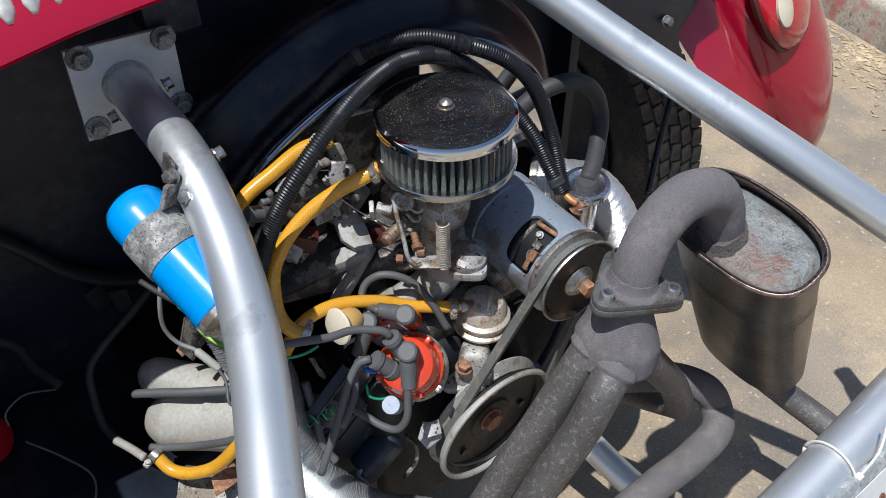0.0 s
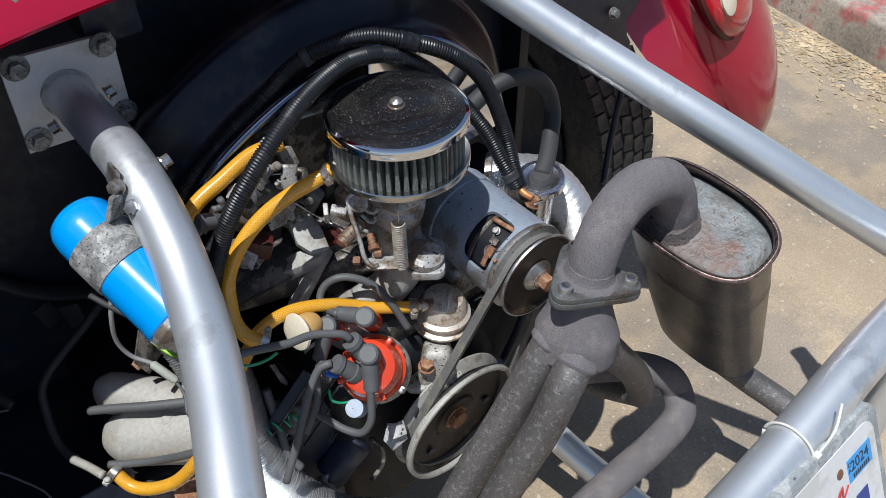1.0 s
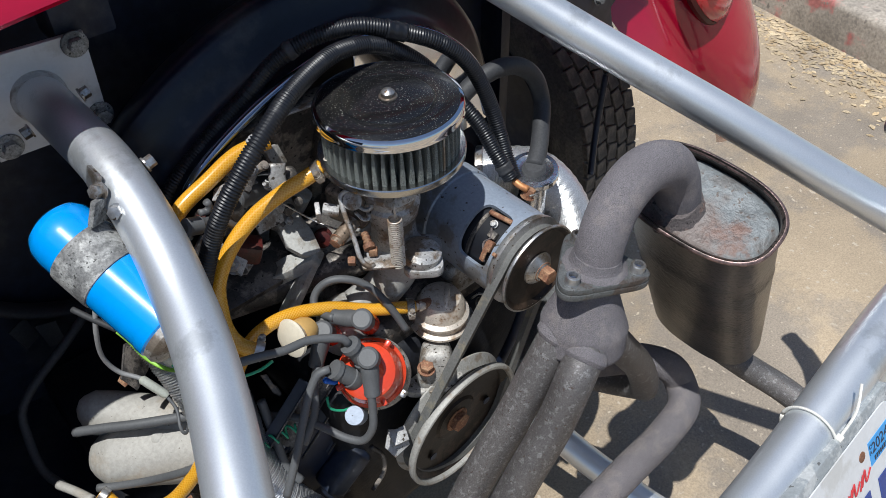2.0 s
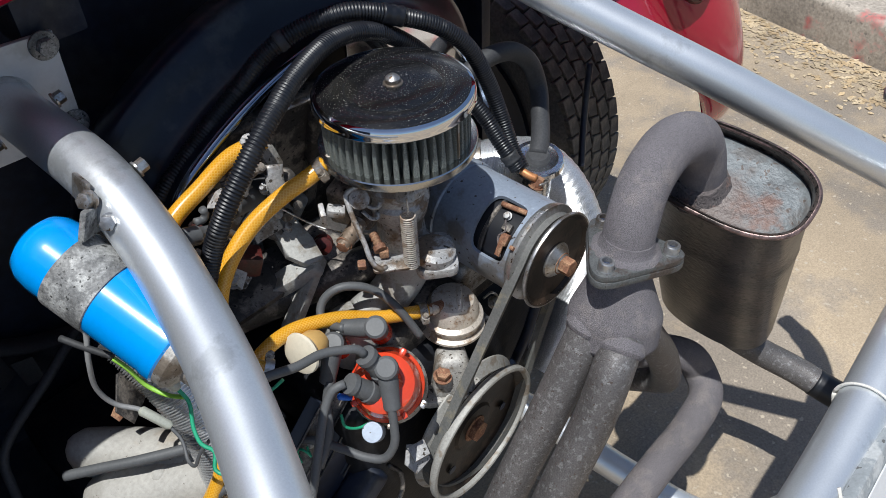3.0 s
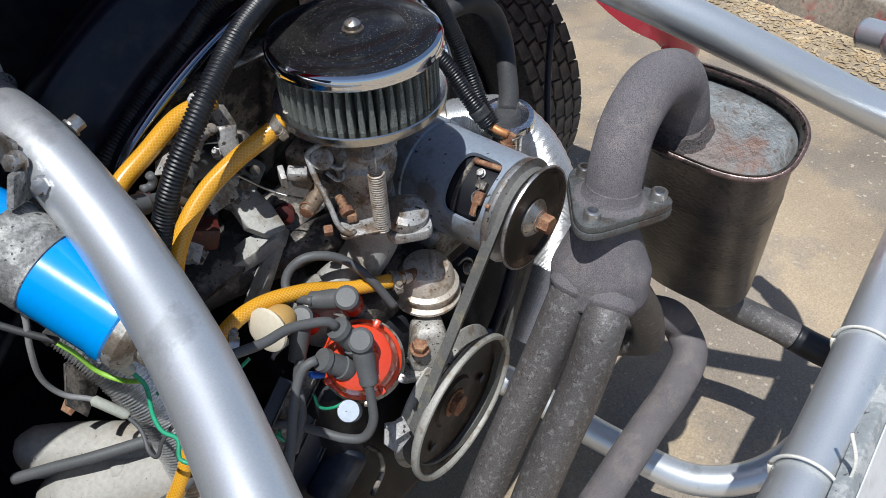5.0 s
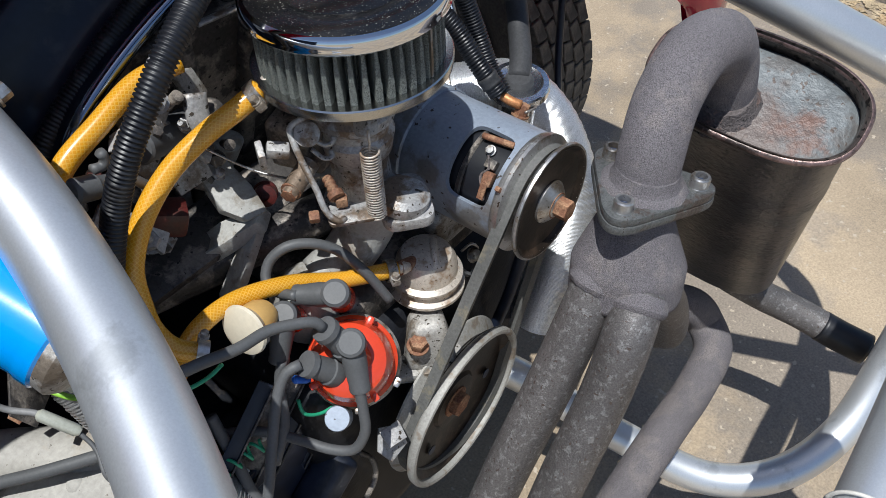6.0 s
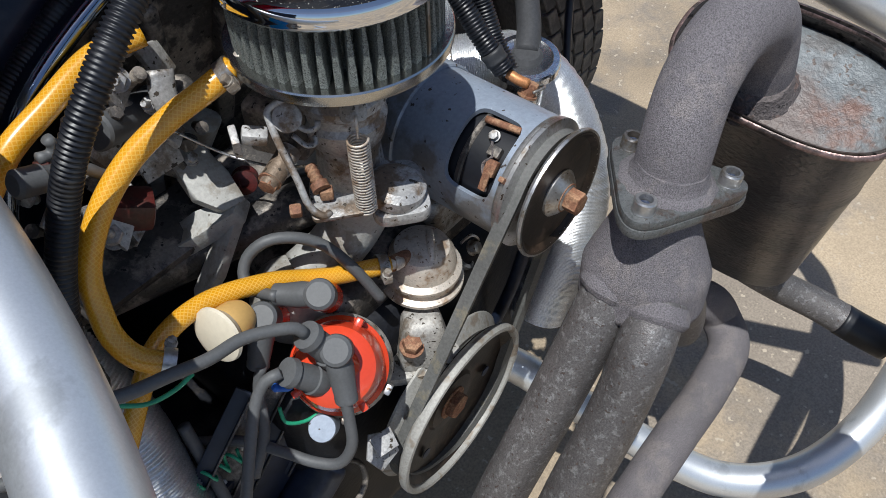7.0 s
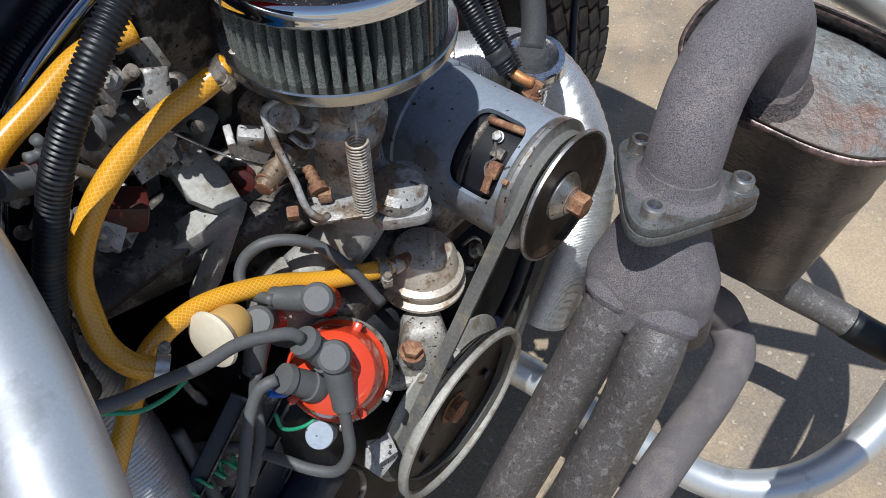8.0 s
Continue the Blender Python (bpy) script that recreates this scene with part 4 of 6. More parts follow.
def crank_pulley():
    o = thing("crank_pulley", (CX, -0.01, CZ), "large grey crankshaft pulley with a dark dished face", "pulley")
    ax, at = (0.05, -1.0, -0.03), V(CX, 0.026, CZ)
    part("rear_flange", lathe("rear_flange", [(0.02, -0.002), (0.084, -0.004), (0.0865, -0.003), (0.0865, -0.001), (0.074, 0.008), (0.02, 0.008)], at, ax, 80), M_PULLEYRIM, o)
    part("front_rim", lathe("front_rim", [(0.074, 0.010), (0.0865, 0.0185), (0.0875, 0.020), (0.0878, 0.0245), (0.0868, 0.0268), (0.0845, 0.0275), (0.0822, 0.0266), (0.0812, 0.0245), (0.0808, 0.017), (0.074, 0.012)], at, ax, 80, close=True), M_PULLEYRIM, o, "worn grey pulley rim")
    face = part("face", lathe("face", [(0.0815, 0.014), (0.0806, 0.0215), (0.0765, 0.0185), (0.074, 0.0135), (0.060, 0.0105), (0.045, 0.008), (0.032, 0.0085), (0.029, 0.0115), (0.018, 0.012), (0.001, 0.012)], at, ax, 64, dish=True), M_PULLEYIN, o, "dark oily dished face")
    part("bolt", hexbolt("bolt", V(CX, 0.013, CZ), ax, 0.0135, 0.008), M_RUST, o, "large rusty crank bolt")
    for k in range(3):
        a = 2.1 * k + 3.9
        # flat dark disc paints the shade of an open hole
        part("hole", lathe("hole", [(0.0055, 0.0), (0.0055, 0.0008)], V(CX + 0.055 * math.cos(a), 0.0140 + 0.055 * (0.05 * math.cos(a) - 0.03 * math.sin(a)), CZ + 0.055 * math.sin(a)), ax, 16), M_INK_SHADE, face)
    return o


crank_pulley()


def vbelt():
    """A belt round both pulleys: two arcs and the tangents between them."""
    rg, rc = 0.0455, 0.0805
    dx, dz = GX - CX, GZ - CZ
    d, base = math.hypot(dx, dz), math.atan2(dz, dx)
    off = math.acos((rc - rg) / d)
    pts = []
    for k in range(41):
        a = base + off + (2 * math.pi - 2 * off) * k / 40
        pts.append((CX + rc * math.cos(a), CZ + rc * math.sin(a)))
    for k in range(25):
        a = base - off + 2 * off * k / 24
        pts.append((GX + rg * math.cos(a), GZ + rg * math.sin(a)))
    n = len(pts)
    verts, faces = [], []
    for i in range(n):
        p, q = Vector(pts[i]), Vector(pts[(i + 1) % n]) - Vector(pts[i - 1])
        nrm = Vector((q.y, -q.x)).normalized()
        for y, h in ((-0.0185, 0.0), (-0.0075, 0.0), (-0.0095, -0.008), (-0.0165, -0.008)):
            w = p + nrm * h
            verts.append((w.x, y + 0.026 - 0.020 * min(1, max(0, (p.y - CZ) / (GZ - CZ))), w.y))
    for i in range(n):
        j = (i + 1) % n
        for k in range(4):
            k2 = (k + 1) % 4
            faces.append((i * 4 + k, j * 4 + k, j * 4 + k2, i * 4 + k2))
    solo("drive_belt", sharpen(mesh_of("drive_belt", verts, faces)), M_BELT, "worn dark grey rubber drive belt round two pulleys", "belt")


vbelt()


# ---- carburettor and air filter ----
FX, FY = -0.016, 0.093


def air_filter():
    o = thing("air_filter", (FX, FY, 0.77), "round chrome air filter with grey pleats and black lid", "air filter")
    z0, z1, R = 0.790, 0.838, 0.066
    n = 48 * 16
    def fin(a, h):
        k = (z1 - h) / (z1 - z0)
        q = (abs(math.cos(a * 24)) - 0.70 + 0.36 * k) / 0.26
        q = min(1.0, max(0.0, q))
        return R * (0.72 + 0.265 * q * q * (3 - 2 * q))
    part("pleats", lathe("pleats", [(0.97, z0), (0.985, z0 + 0.004), (0.985, z0 + 0.016), (0.98, z0 + 0.030), (0.97, z1 - 0.006), (0.955, z1)], (FX, FY, 0), (0, 0, 1), n, wave=fin), M_PLEAT, o, "pleated grey gauze element")
    part("base", lathe("base", [(0.03, z0 - 0.007), (0.060, z0 - 0.007), (0.0675, z0 - 0.0062), (0.0695, z0 - 0.005), (0.0700, z0 - 0.002), (0.0700, z0 + 0.0018), (0.0692, z0 + 0.0028), (0.066, z0 + 0.0030)], (FX, FY, 0), (0, 0, 1), 96), M_SATIN, o, "chrome base pan")
    part("rim", lathe("rim", [(0.066, z1 - 0.0062), (0.0688, z1 - 0.0062), (0.0695, z1 - 0.0052), (0.0690, z1 - 0.003), (0.0690, z1 + 0.0015), (0.0678, z1 + 0.0036), (0.0655, z1 + 0.0046), (0.063, z1 + 0.0048)], (FX, FY, 0), (0, 0, 1), 80, close=False), M_CHROME, o, "chrome lid rim")
    part("lid", lathe("lid", [(0.0655, z1 + 0.0042), (0.064, z1 + 0.0052), (0.042, z1 + 0.0062), (0.041, z1 + 0.0057), (0.040, z1 + 0.0062), (0.020, z1 + 0.0068), (0.001, z1 + 0.0070)], (FX, FY, 0), (0, 0, 1), 80), M_LID, o, "dusty gloss black lid")
    part("wing_nut", lathe("wing_nut", [(0.0085, 0), (0.0085, 0.001), (0.0065, 0.0015), (0.0065, 0.005), (0.004, 0.0075), (0.0005, 0.0085)], (FX, FY, z1 + 0.0068), (0, 0, 1), 24), M_STEEL, o, "domed steel nut")
    part("seam", block("seam", (0.002, 0.002, z1 - z0 - 0.008), pose(FX + 0.008, FY - 0.0645, (z0 + z1) / 2), 0.0005), M_STEEL, o)
    return o


air_filter()


def carburettor():
    o = thing("carburettor", (-0.02, 0.09, 0.65), "weathered cast carburettor with linkage and return spring", "carburettor")
    part("throat", lathe("throat", [(0.028, 0.0), (0.030, 0.008), (0.024, 0.014), (0.022, 0.045), (0.026, 0.05), (0.029, 0.066), (0.026, 0.070), (0.026, 0.076), (0.030, 0.080), (0.030, 0.086), (0.027, 0.090), (0.027, 0.124)], (FX - 0.006, FY, 0.664), (0, 0, 1), 40), M_CARB, o, "stained cast throat")
    part("float_bowl", block("float_bowl", (0.048, 0.045, 0.042), pose(-0.040, 0.128, 0.722, 0, 0, 20), 0.008, 3), M_DARKCAST, o, "dark float bowl")
    part("top_lug", block("top_lug", (0.024, 0.014, 0.022), pose(0.010, 0.066, 0.760, 0, 0, -40), 0.004, 2), M_DARKCAST, o)
    part("base_flange", plate("base_flange", rounded([(-0.040, -0.020), (0.040, -0.020), (0.040, 0.020), (-0.040, 0.020)], 0.016), 0.009, pose(-0.022, 0.080, 0.664, 0, 0, -40), 0.002), M_CARB, o)
    part("pump_cover", lathe("pump_cover", [(0.019, -0.006), (0.020, -0.004), (0.020, 0.004), (0.015, 0.008), (0.006, 0.009)], (-0.022, 0.050, 0.686), (0.1, -0.15, 1), 32), M_CARB, o)
    ear = plate("pump_ear", rounded([(-0.018, -0.015), (0.022, -0.015), (0.022, 0.015), (-0.018, 0.015)], 0.012), 0.010, Matrix.Translation((-0.026, 0.046, 0.670)) @ Matrix.Rotation(radians(-38), 4, "Z"), 0.002)
    part("pump_ear", ear, M_CARB, o, "grey cast ear")
    part("lever", plate("lever", rounded([(-0.030, -0.007), (0.006, -0.009), (0.008, 0.008), (-0.030, 0.006)], 0.005), 0.004, Matrix.Translation((-0.056, 0.053, 0.694)) @ Matrix.Rotation(radians(-35), 4, "Z") @ Matrix.Rotation(radians(12), 4, "X"), 0.001), M_CARB, o, "rusty throttle lever")
    pts = helix((-0.053, 0.0475, 0.692), (-0.001, -0.001, 0.05), 0.0064, 0.001, 25, 0.061)
    sp = part("return_spring", sweep("return_spring", pts, 0.0009, 6, raw=True), M_PUMP, o, "coiled return spring")
    part("hook", sweep("hook", [(-0.054, 0.047, 0.752), (-0.053, 0.047, 0.758), (-0.055, 0.045, 0.764), (-0.052, 0.048, 0.768)], 0.0009, 8, 0.002), M_PUMP, sp)
    part("tab", plate("tab", rounded([(-0.008, -0.006), (0.008, -0.006), (0.008, 0.006), (-0.008, 0.006)], 0.004), 0.002, Matrix.Translation((-0.050, 0.052, 0.768)) @ Matrix.Rotation(radians(-40), 4, "Z") @ Matrix.Rotation(radians(60), 4, "X"), 0.0005), M_CAST, o, "rusty spring tab")
    part("link_rod", sweep("link_rod", [(-0.058, 0.096, 0.762), (-0.066, 0.100, 0.761), (-0.073, 0.103, 0.757), (-0.076, 0.098, 0.750), (-0.078, 0.090, 0.737), (-0.080, 0.078, 0.721), (-0.082, 0.067, 0.704), (-0.078, 0.060, 0.698), (-0.073, 0.060, 0.697)], 0.0024, 12, 0.002), M_CARB, o, "bent grey link rod")
    part("idle_cut_off", lathe("idle_cut_off", [(0.0075, 0), (0.0075, 0.024), (0.006, 0.026), (0.006, 0.030)], (-0.062, 0.103, 0.719), (-0.7, -0.15, -0.2), 24), M_CARB, o)
    part("screw", hexbolt("screw", (-0.087, 0.098, 0.7115), (-0.7, -0.3, -0.1), 0.0062, 0.005), M_RUST, o, "rusty screw head")
    part("choke_bracket", block("choke_bracket", (0.016, 0.010, 0.009), pose(-0.083, 0.108, 0.742, 10, 15, -40), 0.002), M_CARB, o)
    part("choke_bracket", block("choke_bracket", (0.005, 0.014, 0.018), pose(-0.094, 0.113, 0.742, 20, 0, -30), 0.0015), M_CARB, o)
    part("choke_lever", sweep("choke_lever", [(-0.070, 0.098, 0.756), (-0.064, 0.092, 0.748), (-0.060, 0.083, 0.744), (-0.056, 0.080, 0.746), (-0.054, 0.081, 0.749)], 0.004, 10, 0.002, flat=0.5), M_CARB, o, "forked choke lever")
    part("choke_lever", sweep("choke_lever", [(-0.068, 0.090, 0.742), (-0.064, 0.082, 0.735), (-0.059, 0.080, 0.735), (-0.058, 0.082, 0.739)], 0.003, 10, 0.002, flat=0.5), M_CARB, o, "rusty hooked lever")
    part("choke_disc", lathe("choke_disc", [(0.009, 0), (0.009, 0.004), (0.006, 0.005), (0.003, 0.006)], (-0.066, 0.094, 0.752), (-0.5, -0.5, 0.6), 24), M_CARB, o)
    part("adjuster", lathe("adjuster", [(0.0035, 0), (0.0045, 0.002), (0.0035, 0.004), (0.0045, 0.006), (0.0035, 0.008), (0.0045, 0.010), (0.0035, 0.012), (0.006, 0.013), (0.006, 0.018)], (-0.064, 0.084, 0.717), (-0.3, -0.8, -0.4), 20), M_RUST, o, "rusty adjusting screw")
    part("stop_block", block("stop_block", (0.009, 0.008, 0.008), pose(-0.067, 0.068, 0.705, 0, 0, -40), 0.002), M_RUST, o, "rusty stop block")
    part("stop_block", block("stop_block", (0.008, 0.008, 0.007), pose(-0.088, 0.075, 0.701, 20, 0, -40), 0.002), M_RUST, o, "rusty stop block")
    part("bung", lathe("bung", [(0.010, 0), (0.0105, 0.004), (0.0085, 0.006), (0.0095, 0.009), (0.0095, 0.013), (0.004, 0.014), (0.0035, 0.010)], (-0.058, 0.174, 0.649), (-0.5, -0.6, 0.35), 24), M_REDPLASTIC, o, "dark red plastic bung")
    return o


carburettor()


# ---- fuel pump ----
def fuel_pump():
    at = V(0.006, 0.058, 0.545)
    o = thing("fuel_pump", at, "speckled zinc fuel pump dome on a cast foot", "fuel pump")
    part("dome", lathe("dome", [(0.030, 0.0), (0.0345, 0.002), (0.0345, 0.005), (0.030, 0.007), (0.029, 0.013), (0.0325, 0.015), (0.0325, 0.018), (0.028, 0.021), (0.0265, 0.032), (0.022, 0.040), (0.012, 0.043), (0.001, 0.0435)], at + V(0, 0, 0.012), (0.03, -0.03, 1), 48), M_PUMP, o)
    part("pressed_rib", sweep("pressed_rib", [at + V(-0.006, -0.018, 0.0505), at + V(0.004, -0.008, 0.0555), at + V(0.016, 0.004, 0.0525)], 0.0035, 12, 0.002, flat=0.8), M_PUMP, o)
    part("foot", block("foot", (0.048, 0.045, 0.05), Matrix.Translation(at + V(-0.026, -0.022, -0.018)) @ Matrix.Rotation(radians(-40), 4, "Z"), 0.009, 3, taper=0.6), M_CAST, o, "cast alloy foot")
    part("base", plate("base", rounded([(-0.034, -0.016), (0.034, -0.016), (0.034, 0.016), (-0.034, 0.016)], 0.013), 0.010, Matrix.Translation(at + V(-0.036, -0.028, -0.05)) @ Matrix.Rotation(radians(-40), 4, "Z"), 0.002), M_CAST, o)
    part("nut", hexbolt("nut", (-0.040, 0.030, 0.536), (0, -0.2, 1), 0.008, 0.008), M_RUST, o, "rusty nut")
    part("inlet", sweep("inlet", [(0.002, 0.060, 0.590), (-0.026, 0.0585, 0.6035)], 0.0062, 16), M_RUST, o, "clamped inlet stub")
    return o


fuel_pump()


# ---- distributor ----
def distributor():
    at, ax = V(-0.100, 0.046, 0.566), V(-0.42, -0.40, 0.82).normalized()
    o = thing("distributor", at, "glossy orange distributor cap on a cast body", "distributor")
    part("body", lathe("body", [(0.018, -0.10), (0.020, -0.050), (0.034, -0.034), (0.0385, -0.028), (0.0390, -0.006), (0.0360, 0.0)], at, ax, 48), M_CAST, o, "grey cast distributor body")
    cap = part("cap", lathe("cap", [(0.0345, 0.0), (0.0365, 0.001), (0.0365, 0.006), (0.0335, 0.0085), (0.0320, 0.024), (0.0285, 0.034), (0.019, 0.040), (0.001, 0.041)], at, ax, 48), M_ORANGE, o)
    m = axes(at, ax)
    e1 = ax.cross(V(0, 0, 1)).normalized()
    e2 = ax.cross(e1)
    for top, way in (((-0.100, 0.053, 0.645), ax), ((-0.131, 0.080, 0.629), ax), ((-0.119, 0.021, 0.630), ax), ((-0.113, 0.030, 0.607), V(-0.016, 0.012, 0.040)), ((-0.126, 0.034, 0.588), V(-0.020, 0.012, 0.026))):
        w = V(way).normalized()
        reach = 0.024 if way is ax else 0.0
        part("tower", lathe("tower", [(0.0115, 0), (0.0105, 0.012), (0.0092, 0.026)], V(top) - w * (reach + 0.024), w, 20), M_ORANGE, cap, "orange terminal tower")
    for a in (30, 120, 240):
        q = at + e1 * (0.033 * math.cos(radians(a))) + e2 * (0.033 * math.sin(radians(a)))
        part("rib", block("rib", (0.010, 0.006, 0.022), axes(q + ax * 0.012, ax, a), 0.002), M_ORANGE, cap)
    part("condenser", lathe("condenser", [(0.0105, 0.0), (0.0105, 0.024), (0.0098, 0.026), (0.001, 0.026)], (-0.128, 0.040, 0.523), (-0.42, -0.40, 0.82), 24), M_GENBODY, o, "silver condenser can")
    for a in (150, 95):
        q = at + e1 * (0.040 * math.cos(radians(a))) + e2 * (0.040 * math.sin(radians(a)))
        part("clip", block("clip", (0.005, 0.008, 0.020), axes(q, ax, a), 0.0015), M_STEEL, o, "spring clip")
    part("vacuum_cap", lathe("vacuum_cap", [(0.002, 0.0), (0.015, 0.0008), (0.0195, 0.0025), (0.0202, 0.005), (0.018, 0.007), (0.015, 0.011)], (-0.165, 0.086, 0.637), (0.62, 0.10, -0.20), 36), M_WHITEPLASTIC, o, "yellowed white plastic disc")
    part("vacuum_body", lathe("vacuum_body", [(0.0135, 0.009), (0.0150, 0.012), (0.0142, 0.024), (0.011, 0.031), (0.006, 0.033)], (-0.165, 0.086, 0.637), (0.62, 0.14, -0.20), 28), M_AMBER, o, "amber plastic body")
    return o


distributor()


def boot(o, top, down, out, barrel=0.030, r=0.0112):
    """A moulded elbow boot: a capped head over its tower and a barrel from which the lead leaves."""
    t, d, q = V(top), V(down).normalized(), V(out).normalized()
    head = lathe("boot", [(r * 0.75, -0.0005), (r * 0.95, 0.001), (r, 0.004), (r * 0.96, 0.016), (r * 0.86, 0.019), (r * 0.90, 0.026)], t, d, 28)
    mid = t + d * 0.008
    arm = lathe("boot", [(r * 0.72, 0.0), (r * 0.80, r * 0.7), (r * 0.84, 0.014), (r * 0.70, barrel - 0.004), (r * 0.74, barrel - 0.003), (r * 0.72, barrel), (r * 0.45, barrel + 0.0005)], mid, q, 26)
    part("boot", join("boot", head, arm), M_LEAD, o, "grey moulded rubber elbow boot")


def plug(o, base, out, length=0.026, r=0.0112):
    """A straight boot along the lead."""
    part("boot", lathe("boot", [(r * 0.92, 0.0), (r, 0.003), (r, 0.010), (r * 0.86, 0.0105), (r * 0.80, length - 0.006), (r * 0.95, length - 0.005), (r * 0.90, length), (r * 0.5, length + 0.0005)], base, out, 28), M_LEAD, o, "grey straight rubber boot")


def ignition_leads():
    o = thing("ignition_leads", (-0.10, 0.05, 0.60), "dark grey rubber ignition leads plugged into the distributor", "ignition leads")
    for pts in ([(-0.115, 0.080, 0.636), (-0.119, 0.100, 0.631), (-0.118, 0.111, 0.635), (-0.109, 0.115, 0.645), (-0.095, 0.109, 0.654), (-0.079, 0.098, 0.652), (-0.065, 0.085, 0.641), (-0.056, 0.068, 0.621), (-0.048, 0.050, 0.590)],
                [(-0.146, 0.074, 0.592), (-0.154, 0.073, 0.573), (-0.167, 0.060, 0.545), (-0.19, 0.052, 0.52)],
                [(-0.1262, 0.0399, 0.6400), (-0.1300, 0.0430, 0.6475), (-0.142, 0.049, 0.653), (-0.160, 0.056, 0.658), (-0.184, 0.057, 0.663), (-0.208, 0.061, 0.670), (-0.233, 0.066, 0.676), (-0.262, 0.080, 0.682)],
                [(-0.126, 0.012, 0.596), (-0.131, 0.005, 0.576), (-0.138, -0.001, 0.554), (-0.148, 0.004, 0.537), (-0.157, 0.019, 0.533), (-0.167, 0.044, 0.534), (-0.180, 0.072, 0.535), (-0.21, 0.11, 0.53)],
                [(-0.148, 0.046, 0.614), (-0.158, 0.051, 0.611), (-0.171, 0.051, 0.595), (-0.190, 0.042, 0.571), (-0.211, 0.030, 0.544), (-0.235, 0.02, 0.51)]):
        part("lead", sweep("lead", pts, 0.0042, 14), M_LEAD, o)
    down = V(0.42, 0.40, -0.82)
    boot(o, (-0.100, 0.053, 0.645), down, (-0.016, 0.030, -0.008), 0.034)
    boot(o, (-0.131, 0.080, 0.629), down, (-0.018, -0.004, -0.036), 0.040)
    plug(o, (-0.113, 0.030, 0.607), (-0.016, 0.012, 0.040), 0.036)
    boot(o, (-0.119, 0.021, 0.630), down, (-0.009, -0.012, -0.034), 0.040)
    plug(o, (-0.126, 0.034, 0.588), (-0.020, 0.012, 0.026), 0.032)
    return o


ignition_leads()


# ---- exhaust ----
def exhaust_header():
    o = thing("exhaust_header", (0.045, -0.11, 0.65), "grey heat-scaled exhaust header with merging pipes", "exhaust header")
    part("collector", sweep("collector", [(0.0525, -0.1035, 0.718), (0.049, -0.105, 0.698), (0.044, -0.1075, 0.672), (0.040, -0.110, 0.650), (0.038, -0.111, 0.640)],
                            lambda s: 0.023 + 0.0185 * min(1, max(0, (s - 0.008) / 0.045)) - 0.04 * max(0, s - 0.078), 40, 0.003, flat=0.92), M_EXHAUST, o, "rough grey collector")
    tip = math.atan(0.135)
    seat = Matrix.Translation((0.0525, -0.1035, 0.7235)) @ Matrix.Rotation(tip, 4, "Y")
    bolts = [V(-0.0368, -0.0035), V(0.0232, -0.0290), V(0.0142, 0.0330)]
    mid = (bolts[0] + bolts[1] + bolts[2]) / 3
    out = rounded([tuple(mid + (b - mid) * 1.72) for b in bolts], 0.018, 8)
    fl = part("flange", join("flange", plate("flange", out, 0.0065, seat @ Matrix.Translation((0, 0, -0.0065)), 0.0015), plate("flange", [tuple(mid + (V(p) - mid) * 0.985) for p in out], 0.006, seat, 0.0015)), M_FLANGE, o, "sooty three-bolt flange plate")
    part("fillet", lathe("fillet", [(0.030, 0.0055), (0.0285, 0.0075), (0.0245, 0.0095), (0.0222, 0.014), (0.0215, 0.018)], seat.translation, seat.to_3x3() @ V(0, 0, 1), 44, wave=lambda a, h: 1 + 0.02 * math.sin(11 * a) + 0.015 * math.sin(23 * a), dish=True), M_EXHAUST, fl, "lumpy weld round the pipe")
    part("pipe", sweep("pipe", [(0.0228, -0.0991, 0.6621), (0.0026, -0.0983, 0.632), (-0.0301, -0.0946, 0.5731), (-0.0754, -0.0879, 0.4916), (-0.1328, -0.083, 0.3873)], 0.0186, 30), M_EXHAUST_PALE, o, "flaked grey header pipe")
    part("pipe", sweep("pipe", [(0.0271, -0.1278, 0.6585), (0.0047, -0.1345, 0.6394), (-0.0203, -0.1367, 0.5944), (-0.0667, -0.1357, 0.5288), (-0.1345, -0.1365, 0.4141)], 0.0186, 30), M_EXHAUST_PALE, o, "flaked grey header pipe")
    part("pipe", sweep("pipe", [(0.055, -0.112, 0.662), (0.0737, -0.1155, 0.6293), (0.1053, -0.1165, 0.5813), (0.1594, -0.1127, 0.5004), (0.200, -0.106, 0.418), (0.219, -0.090, 0.385), (0.215, -0.05, 0.36), (0.20, -0.01, 0.35)], 0.0176, 28), M_EXHAUST_PALE, o, "rusty pitted header pipe")
    part("pipe", sweep("pipe", [(0.150, -0.03, 0.432), (0.1831, -0.0534, 0.4353), (0.2172, -0.0832, 0.437), (0.241, -0.1116, 0.426), (0.2487, -0.1271, 0.404), (0.2318, -0.1480, 0.3923), (0.1828, -0.1545, 0.3806), (0.1212, -0.1538, 0.3734), (0.0366, -0.1532, 0.3577), (-0.05, -0.155, 0.345)], 0.0200, 30), M_EXHAUST, o, "grey looping header pipe")
